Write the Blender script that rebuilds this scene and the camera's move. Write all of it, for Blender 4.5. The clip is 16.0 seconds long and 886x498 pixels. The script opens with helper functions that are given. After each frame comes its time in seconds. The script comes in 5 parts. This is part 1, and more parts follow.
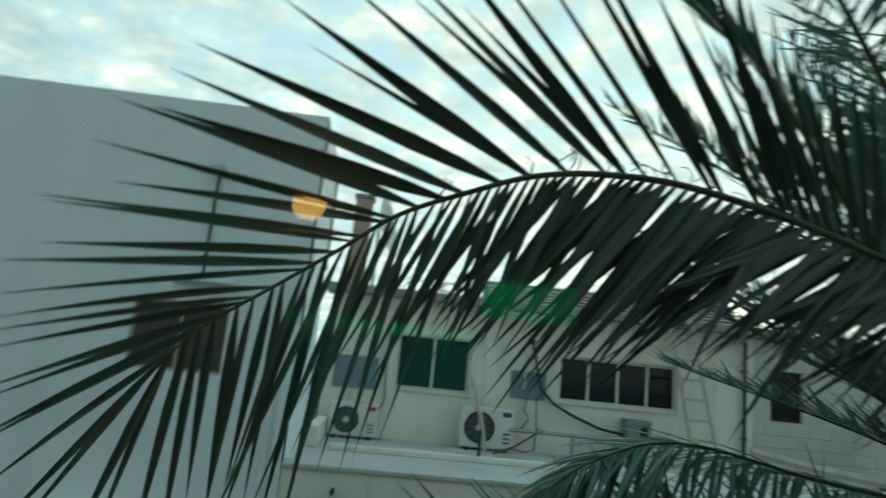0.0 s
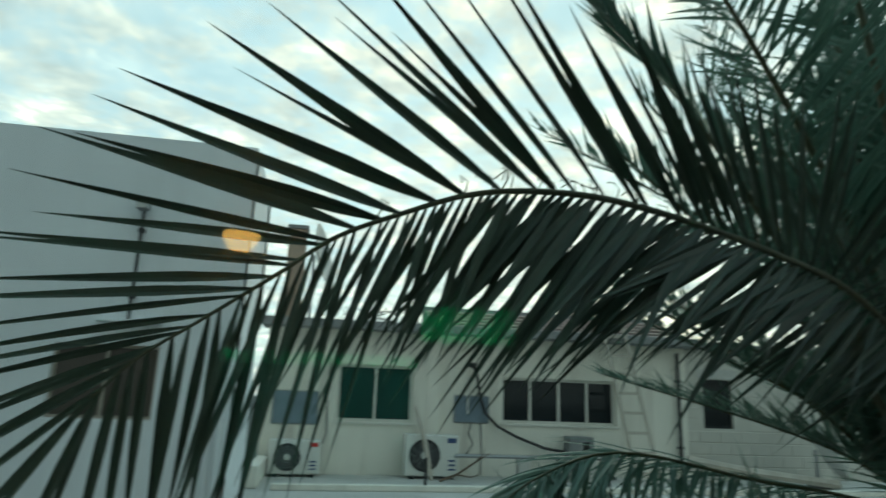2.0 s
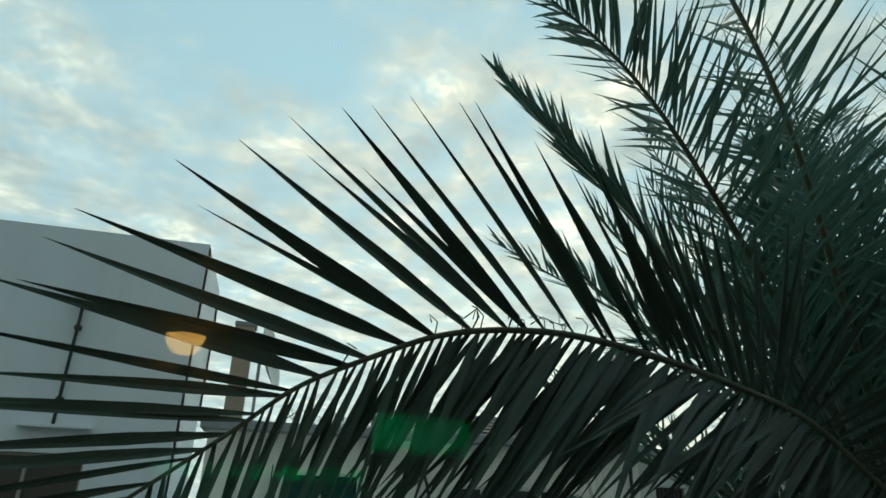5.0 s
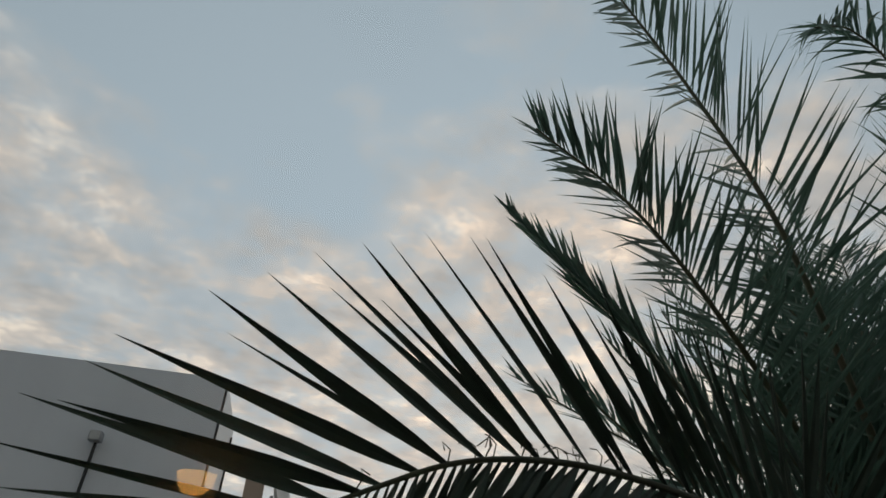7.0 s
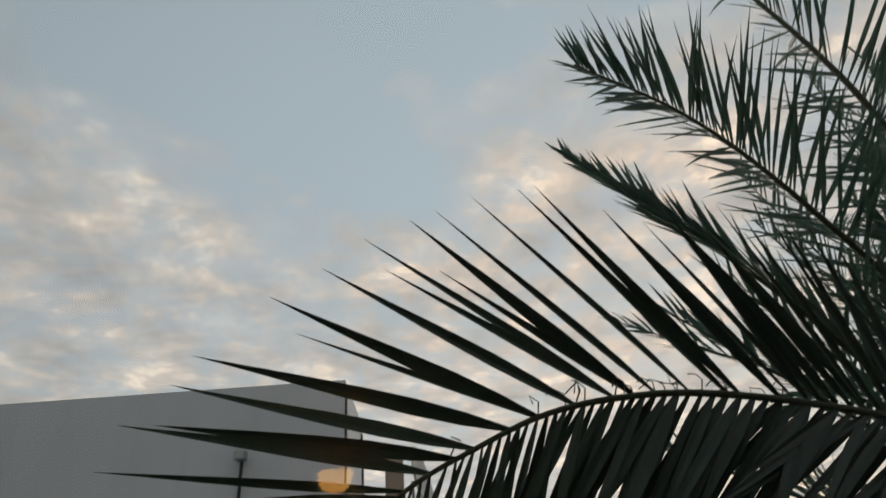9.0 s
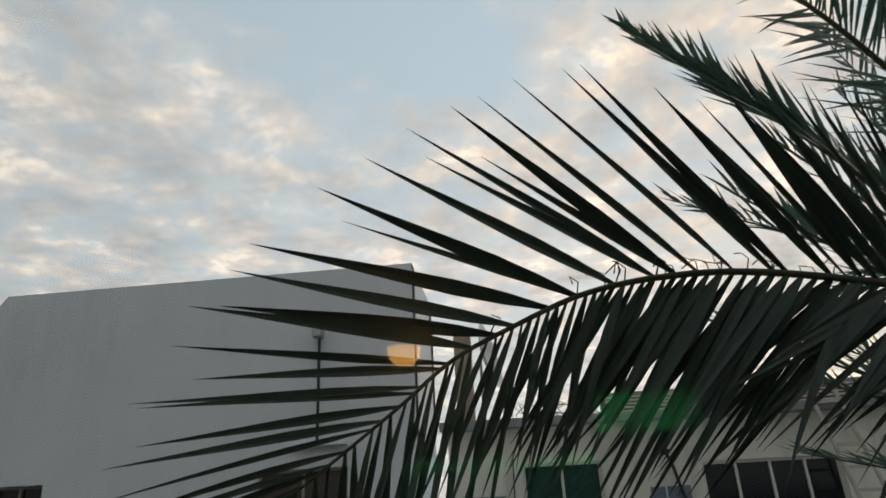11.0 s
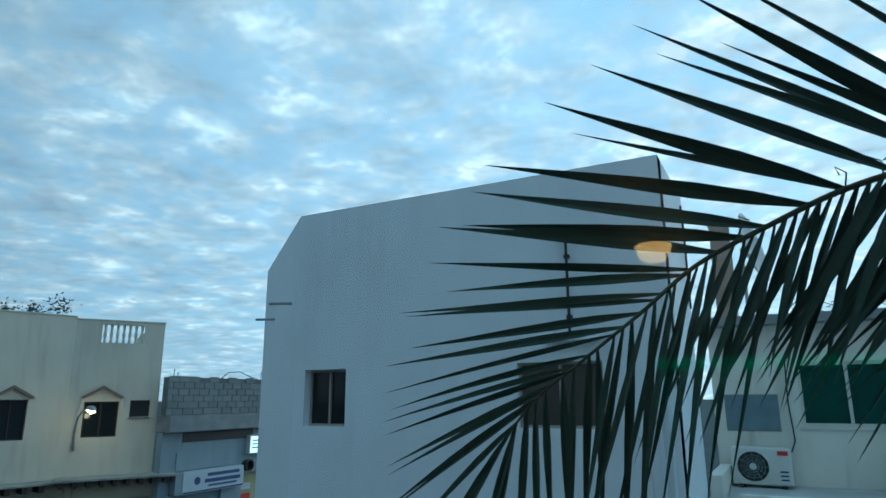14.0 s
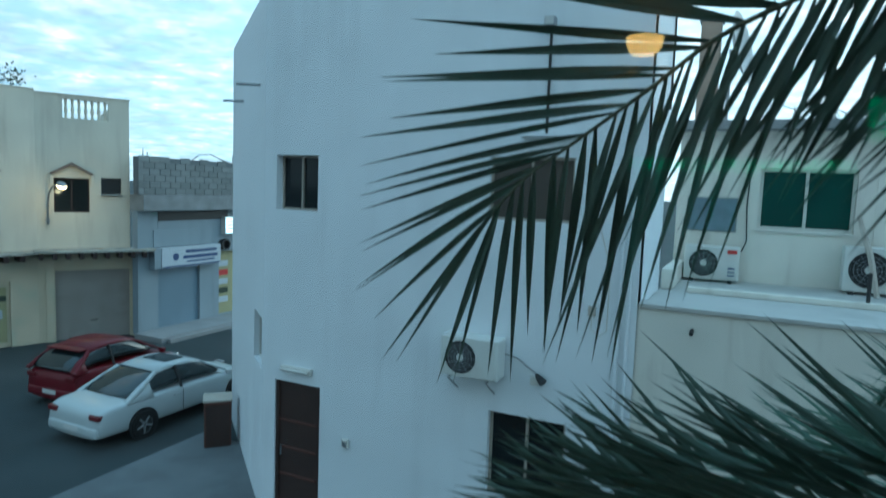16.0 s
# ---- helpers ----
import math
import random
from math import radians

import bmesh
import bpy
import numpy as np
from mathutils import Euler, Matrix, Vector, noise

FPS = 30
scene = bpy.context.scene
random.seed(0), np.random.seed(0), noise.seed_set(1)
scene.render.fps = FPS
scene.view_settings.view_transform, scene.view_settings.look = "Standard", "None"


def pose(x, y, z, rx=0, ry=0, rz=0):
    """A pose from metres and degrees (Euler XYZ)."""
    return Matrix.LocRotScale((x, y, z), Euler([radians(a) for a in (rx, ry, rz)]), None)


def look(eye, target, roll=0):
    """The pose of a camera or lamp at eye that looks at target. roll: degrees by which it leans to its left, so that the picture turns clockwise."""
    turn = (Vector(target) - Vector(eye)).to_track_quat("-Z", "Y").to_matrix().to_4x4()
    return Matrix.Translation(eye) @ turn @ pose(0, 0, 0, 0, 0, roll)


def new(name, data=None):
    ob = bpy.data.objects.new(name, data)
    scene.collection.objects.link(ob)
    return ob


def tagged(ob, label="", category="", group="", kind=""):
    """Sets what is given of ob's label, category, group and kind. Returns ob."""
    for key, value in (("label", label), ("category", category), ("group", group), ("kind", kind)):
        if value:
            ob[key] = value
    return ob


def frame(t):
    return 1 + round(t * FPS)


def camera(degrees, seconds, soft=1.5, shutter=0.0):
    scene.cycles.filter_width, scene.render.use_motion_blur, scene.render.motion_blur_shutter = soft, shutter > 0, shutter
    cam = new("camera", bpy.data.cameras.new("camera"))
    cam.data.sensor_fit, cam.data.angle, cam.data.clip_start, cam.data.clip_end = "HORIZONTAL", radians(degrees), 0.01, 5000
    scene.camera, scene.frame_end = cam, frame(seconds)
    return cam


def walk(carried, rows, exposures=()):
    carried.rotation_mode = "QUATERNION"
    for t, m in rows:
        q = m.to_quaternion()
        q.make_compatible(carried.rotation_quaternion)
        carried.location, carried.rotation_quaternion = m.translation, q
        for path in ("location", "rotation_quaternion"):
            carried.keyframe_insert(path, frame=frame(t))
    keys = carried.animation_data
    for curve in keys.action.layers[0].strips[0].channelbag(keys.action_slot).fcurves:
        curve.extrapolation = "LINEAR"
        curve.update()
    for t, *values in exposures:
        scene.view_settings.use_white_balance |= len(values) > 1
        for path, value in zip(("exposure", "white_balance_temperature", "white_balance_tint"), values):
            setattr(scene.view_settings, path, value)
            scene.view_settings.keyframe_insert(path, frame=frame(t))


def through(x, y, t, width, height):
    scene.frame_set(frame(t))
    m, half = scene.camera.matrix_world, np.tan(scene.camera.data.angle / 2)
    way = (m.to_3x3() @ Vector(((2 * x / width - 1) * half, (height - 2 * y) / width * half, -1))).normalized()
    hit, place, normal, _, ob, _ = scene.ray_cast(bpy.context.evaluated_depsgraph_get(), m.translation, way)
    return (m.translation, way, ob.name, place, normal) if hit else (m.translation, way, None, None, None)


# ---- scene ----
cam = camera(70.0, 16.0, 1.5, 0.6)
PATH = [
    (0, (-0.308, 0.502, 5.0), (-0.165, 2.463, 5.362), 5.8),
    (0.5, (-0.324, 0.498, 5.003), (0.016, 2.423, 5.424), 0.0),
    (1, (-0.345, 0.488, 4.984), (-0.012, 2.415, 5.4), 4.5),
    (1.5, (-0.329, 0.495, 4.983), (-0.086, 2.432, 5.414), 2.3),
    (2, (-0.311, 0.498, 4.988), (0.022, 2.415, 5.447), 2.1),
    (2.5, (-0.316, 0.476, 5.006), (0.365, 2.3, 5.46), 2.2),
    (3, (-0.306, 0.468, 5.005), (0.54, 2.227, 5.436), 1.6),
    (3.5, (-0.356, 0.552, 5.092), (0.324, 2.347, 5.65), -0.1),
    (6, (-0.318, 0.485, 5.04), (0.075, 2.239, 5.92), 2.9),
    (6.5, (-0.314, 0.477, 5.04), (0.041, 2.16, 6.066), 3.3),
    (7, (-0.337, 0.47, 5.026), (-0.006, 2.094, 6.151), 3.2),
    (7.5, (-0.335, 0.457, 5.026), (-0.117, 2.11, 6.132), 2.5),
    (8, (-0.3, 0.461, 5.013), (-0.115, 2.099, 6.146), -2.0),
    (8.5, (-0.285, 0.48, 5.02), (-0.161, 2.138, 6.13), -3.9),
    (11, (-0.244, 0.457, 5.009), (-0.408, 2.309, 5.748), -3.0),
    (11.5, (-0.229, 0.453, 5.013), (-0.519, 2.299, 5.726), -0.3),
    (12, (-0.227, 0.426, 5.004), (-0.849, 2.212, 5.655), 4.1),
    (12.5, (-0.222, 0.432, 5.021), (-1.106, 2.151, 5.533), 0.5),
    (13, (-0.218, 0.424, 5.015), (-1.126, 2.142, 5.488), 0.5),
    (13.5, (-0.224, 0.429, 5.017), (-1.145, 2.146, 5.465), -0.0),
    (14, (-0.222, 0.429, 5.019), (-1.14, 2.147, 5.474), -0.3),
    (14.5, (-0.254, 0.466, 5.013), (-1.133, 2.262, 5.032), 1.4),
    (15, (-0.308, 0.548, 5.008), (-1.165, 2.355, 4.914), 2.3),
    (15.5, (-0.298, 0.552, 5.019), (-1.154, 2.359, 4.936), 2.3),
    (16, (-0.27, 0.5, 5.0), (-1.122, 2.29, 4.813), 2.1),
]
EXPOSURES = [(0.0, 0.5, 6000, -18), (2.0, 0.5, 6150, -17), (3.0, 0.65, 6200, -18), (3.5, 0.5, 6200, -17), (6.0, -0.05, 6000, -6), (7.0, -0.3, 7000, 11), (8.5, -0.3, 7250, 12), (11.0, 0.05, 7050, 11), (11.6, 0.05, 7400, 12), (12.0, 0.1, 7100, 11), (12.6, 0.2, 5950, 4), (13.2, 0.2, 4600, -14), (14.0, 0.25, 4600, -14), (14.5, 0.75, 4750, -14), (15.0, 0.95, 4750, -14), (16.0, 1.0, 4800, -14)]
walk(cam, [(t, look(eye, target, roll)) for t, eye, target, roll in PATH], EXPOSURES)

# ---- world and light ----
world = bpy.data.worlds.new("dusk_sky")
scene.world = world
world.use_nodes = True
wn, wl = world.node_tree.nodes, world.node_tree.links
wn.clear()


def wnode(kind, **inputs):
    n = wn.new(kind)
    for key, value in inputs.items():
        n.inputs[key.replace("_", " ")].default_value = value
    return n


SUN_ELEVATION, SUN_ROTATION = radians(4), radians(25)
w_out = wn.new("ShaderNodeOutputWorld")
w_sky = wn.new("ShaderNodeTexSky")
w_sky.sky_type, w_sky.sun_disc = "NISHITA", False
w_sky.sun_elevation, w_sky.sun_rotation = SUN_ELEVATION, SUN_ROTATION
w_sky.air_density, w_sky.dust_density, w_sky.ozone_density = 1.0, 1.5, 2.0
w_co = wn.new("ShaderNodeTexCoord")
w_sep = wn.new("ShaderNodeSeparateXYZ")
wl.new(w_co.outputs["Generated"], w_sep.inputs[0])
# clouds on a flat layer overhead: direction divided by its height
w_h = wn.new("ShaderNodeMath")
w_h.operation = "ADD"
w_h.inputs[1].default_value = 0.12
w_abs = wn.new("ShaderNodeMath")
w_abs.operation = "ABSOLUTE"
wl.new(w_sep.outputs["Z"], w_abs.inputs[0])
wl.new(w_abs.outputs[0], w_h.inputs[0])
w_div = wn.new("ShaderNodeVectorMath")
w_div.operation = "DIVIDE"
w_com = wn.new("ShaderNodeCombineXYZ")
for i in range(3):
    wl.new(w_h.outputs[0], w_com.inputs[i])
wl.new(w_co.outputs["Generated"], w_div.inputs[0])
wl.new(w_com.outputs[0], w_div.inputs[1])


def cloud_noise(scale, detail, rough, offset, distortion=0.0):
    mp = wn.new("ShaderNodeMapping")
    mp.inputs["Location"].default_value = offset
    wl.new(w_div.outputs[0], mp.inputs[0])
    nz = wnode("ShaderNodeTexNoise", Scale=scale, Detail=detail, Roughness=rough, Distortion=distortion)
    wl.new(mp.outputs[0], nz.inputs["Vector"])
    return nz.outputs["Fac"]


def ramp(src, stops):
    r = wn.new("ShaderNodeValToRGB")
    el = r.color_ramp.elements
    while len(el) < len(stops):
        el.new(0.5)
    for e, (p, c) in zip(el, stops):
        e.position, e.color = p, (*c, 1)
    wl.new(src, r.inputs[0])
    return r.outputs[0]


def wmix(fac, a, b, blend="MIX"):
    m = wn.new("ShaderNodeMix")
    m.data_type, m.blend_type = "RGBA", blend
    if isinstance(fac, float):
        m.inputs[0].default_value = fac
    else:
        wl.new(fac, m.inputs[0])
    for i, v in ((6, a), (7, b)):
        if isinstance(v, tuple):
            m.inputs[i].default_value = (*v, 1)
        else:
            wl.new(v, m.inputs[i])
    return m.outputs[2]


# broad cover, thinner overhead; small rippled puffs; warm lit tops
w_thin = wn.new("ShaderNodeMath")
w_thin.operation = "MULTIPLY_ADD"
w_thin.inputs[1].default_value = -0.75
wl.new(w_sep.outputs["Z"], w_thin.inputs[0])
w_base = wn.new("ShaderNodeMath")
w_base.operation = "ADD"
w_base.inputs[1].default_value = 0.22
wl.new(cloud_noise(1.0, 7, 0.6, (3.1, 1.7, 0.4), 0.15), w_base.inputs[0])
wl.new(w_base.outputs[0], w_thin.inputs[2])
w_cover = ramp(w_thin.outputs[0], [(0.20, (0, 0, 0)), (0.34, (1, 1, 1))])
w_puff = ramp(cloud_noise(7.0, 9, 0.62, (0.7, 5.2, 0.0), 0.08), [(0.40, (0.12, 0.12, 0.12)), (0.58, (1, 1, 1))])
w_fine = ramp(cloud_noise(4.6, 10, 0.64, (8.3, 2.2, 1.0), 0.12), [(0.32, (0.45, 0.47, 0.51)), (0.46, (0.60, 0.60, 0.62)), (0.56, (0.78, 0.73, 0.71)), (0.65, (1.16, 1.05, 0.96))])
w_clear = wmix(0.955, w_sky.outputs[0], (0.47, 0.58, 0.69))
w_amount = wmix(0.75, w_cover, w_puff, "MULTIPLY")
w_body = wmix(w_amount, w_clear, w_fine)
# brighter where the sun went down, dimmer opposite
w_dot = wn.new("ShaderNodeVectorMath")
w_dot.operation = "DOT_PRODUCT"
w_dot.inputs[1].default_value = (math.sin(SUN_ROTATION), math.cos(SUN_ROTATION), 0.35)
wl.new(w_co.outputs["Generated"], w_dot.inputs[0])
w_side = wn.new("ShaderNodeMapRange")
for i, v in enumerate((-0.9, 1.0, 0.46, 1.08)):
    w_side.inputs[1 + i].default_value = v
wl.new(w_dot.outputs["Value"], w_side.inputs[0])
# warm afterglow in the clouds above the place where the sun went down
w_near = wn.new("ShaderNodeVectorMath")
w_near.operation = "DOT_PRODUCT"
w_near.inputs[1].default_value = Vector((0.22, 0.80, 0.56)).normalized()
wl.new(w_co.outputs["Generated"], w_near.inputs[0])
w_glow = wn.new("ShaderNodeMapRange")
w_glow.interpolation_type = "SMOOTHSTEP"
w_glow.inputs[1].default_value, w_glow.inputs[2].default_value = 0.86, 1.0
wl.new(w_near.outputs["Value"], w_glow.inputs[0])
w_warm = wmix(w_glow.outputs[0], (1.0, 1.0, 1.0), (1.16, 1.07, 1.0))
w_tint = wmix(w_amount, (1.0, 1.0, 1.0), w_warm)
w_all = wmix(1.0, wmix(1.0, w_body, w_tint, "MULTIPLY"), w_side.outputs[0], "MULTIPLY")
w_bg = wnode("ShaderNodeBackground", Strength=1.0)
wl.new(w_all, w_bg.inputs["Color"])
wl.new(w_bg.outputs[0], w_out.inputs[0])

sun = new("sun", bpy.data.lights.new("sun", "SUN"))
sun.data.energy, sun.data.angle, sun.data.color = 0.35, radians(30), (1.0, 0.86, 0.72)
sun.matrix_world = look((0, 0, 30), (-math.sin(SUN_ROTATION) * 30, -math.cos(SUN_ROTATION) * 30, 30 - 9))


# ---- materials ----
def mat(name, base, rough=0.7, metal=0.0, vary=0.12, scale=2.0, grain=60.0, bump=0.15, stain=None, stain_scale=0.8, stain_amount=0.5, per_object=0.0, streak=False, through=0.0):
    """A surface with broad variation, fine grain and, where given, stains of another colour."""
    m = bpy.data.materials.new(name)
    m.use_nodes = True
    nt = m.node_tree
    n, l = nt.nodes, nt.links
    b = n["Principled BSDF"]
    b.inputs["Roughness"].default_value, b.inputs["Metallic"].default_value = rough, metal
    co = n.new("ShaderNodeTexCoord")
    src = co.outputs["Object"]
    big = n.new("ShaderNodeTexNoise")
    big.inputs["Scale"].default_value, big.inputs["Detail"].default_value = scale, 5
    fine = n.new("ShaderNodeTexNoise")
    fine.inputs["Scale"].default_value, fine.inputs["Detail"].default_value = grain, 4
    l.new(src, big.inputs["Vector"])
    l.new(src, fine.inputs["Vector"])
    both = n.new("ShaderNodeMath")
    both.operation = "MULTIPLY_ADD"
    both.inputs[1].default_value = 0.35
    l.new(fine.outputs["Fac"], both.inputs[0])
    scaled = n.new("ShaderNodeMath")
    scaled.operation = "MULTIPLY"
    scaled.inputs[1].default_value = 0.65
    l.new(big.outputs["Fac"], scaled.inputs[0])
    l.new(scaled.outputs[0], both.inputs[2])
    value = both.outputs[0]
    if per_object:
        oi = n.new("ShaderNodeObjectInfo")
        add = n.new("ShaderNodeMath")
        add.operation = "MULTIPLY_ADD"
        add.inputs[1].default_value = per_object
        l.new(oi.outputs["Random"], add.inputs[0])
        l.new(value, add.inputs[2])
        value = add.outputs[0]
    r = n.new("ShaderNodeValToRGB")
    lo = tuple(c * (1 - vary) for c in base)
    hi = tuple(min(1, c * (1 + vary)) for c in base)
    r.color_ramp.elements[0].position, r.color_ramp.elements[0].color = 0.3, (*lo, 1)
    r.color_ramp.elements[1].position, r.color_ramp.elements[1].color = 0.7 + per_object, (*hi, 1)
    l.new(value, r.inputs[0])
    colour = r.outputs[0]
    if name == "car_glass":
        b.inputs["Specular IOR Level"].default_value = 0.7
    if name == "dark_red_car_paint":
        b.inputs["Specular IOR Level"].default_value = 0.3
    if name in ("asphalt", "palm_leaf_shaded"):
        b.inputs["Specular IOR Level"].default_value = 0.2
    if "glass" in name and name != "car_glass":
        b.inputs["Specular IOR Level"].default_value = 0.3
    if stain:
        sn = n.new("ShaderNodeTexNoise")
        sn.inputs["Scale"].default_value, sn.inputs["Detail"].default_value, sn.inputs["Roughness"].default_value = stain_scale, 7, 0.65
        if streak:
            mp = n.new("ShaderNodeMapping")
            mp.inputs["Scale"].default_value = (3.0, 3.0, 0.35)
            l.new(src, mp.inputs[0])
            l.new(mp.outputs[0], sn.inputs["Vector"])
        else:
            l.new(src, sn.inputs["Vector"])
        sr = n.new("ShaderNodeValToRGB")
        sr.color_ramp.elements[0].position, sr.color_ramp.elements[0].color = 0.5, (0, 0, 0, 1)
        sr.color_ramp.elements[1].position = 0.75
        sr.color_ramp.elements[1].color = (stain_amount, stain_amount, stain_amount, 1)
        l.new(sn.outputs["Fac"], sr.inputs[0])
        mx = n.new("ShaderNodeMix")
        mx.data_type = "RGBA"
        l.new(sr.outputs[0], mx.inputs[0])
        l.new(colour, mx.inputs[6])
        mx.inputs[7].default_value = (*stain, 1)
        colour = mx.outputs[2]
    l.new(colour, b.inputs["Base Color"])
    if bump:
        bp = n.new("ShaderNodeBump")
        bp.inputs["Strength"].default_value, bp.inputs["Distance"].default_value = bump, 0.01
        l.new(both.outputs[0], bp.inputs["Height"])
        l.new(bp.outputs[0], b.inputs["Normal"])
    if through:
        tl, ms = n.new("ShaderNodeBsdfTranslucent"), n.new("ShaderNodeMixShader")
        ms.inputs[0].default_value = through
        l.new(colour, tl.inputs["Color"])
        l.new(b.outputs[0], ms.inputs[1])
        l.new(tl.outputs[0], ms.inputs[2])
        l.new(ms.outputs[0], n["Material Output"].inputs["Surface"])
    return m


def glow(name, colour, strength):
    m = bpy.data.materials.new(name)
    m.use_nodes = True
    b = m.node_tree.nodes["Principled BSDF"]
    b.inputs["Base Color"].default_value = (*colour, 1)
    b.inputs["Emission Color"].default_value, b.inputs["Emission Strength"].default_value = (*colour, 1), strength
    return m


def pane_glass(name, tint=(0.93, 0.965, 0.955)):
    """A clear sheet: light passes, and a part of it is mirrored, more at a slant."""
    m = bpy.data.materials.new(name)
    m.use_nodes = True
    n, l = m.node_tree.nodes, m.node_tree.links
    n.clear()
    out, mix = n.new("ShaderNodeOutputMaterial"), n.new("ShaderNodeMixShader")
    clear, gloss, fr = n.new("ShaderNodeBsdfTransparent"), n.new("ShaderNodeBsdfGlossy"), n.new("ShaderNodeFresnel")
    clear.inputs["Color"].default_value = (*tint, 1)
    gloss.inputs["Roughness"].default_value = 0.0
    fr.inputs["IOR"].default_value = 1.72   # both faces of the sheet together
    l.new(fr.outputs[0], mix.inputs[0])
    l.new(clear.outputs[0], mix.inputs[1])
    l.new(gloss.outputs[0], mix.inputs[2])
    l.new(mix.outputs[0], out.inputs[0])
    return m


def clear_film(name):
    m = bpy.data.materials.new(name)
    m.use_nodes = True
    n, l = m.node_tree.nodes, m.node_tree.links
    n.clear()
    out, clear = n.new("ShaderNodeOutputMaterial"), n.new("ShaderNodeBsdfTransparent")
    l.new(clear.outputs[0], out.inputs[0])
    return m


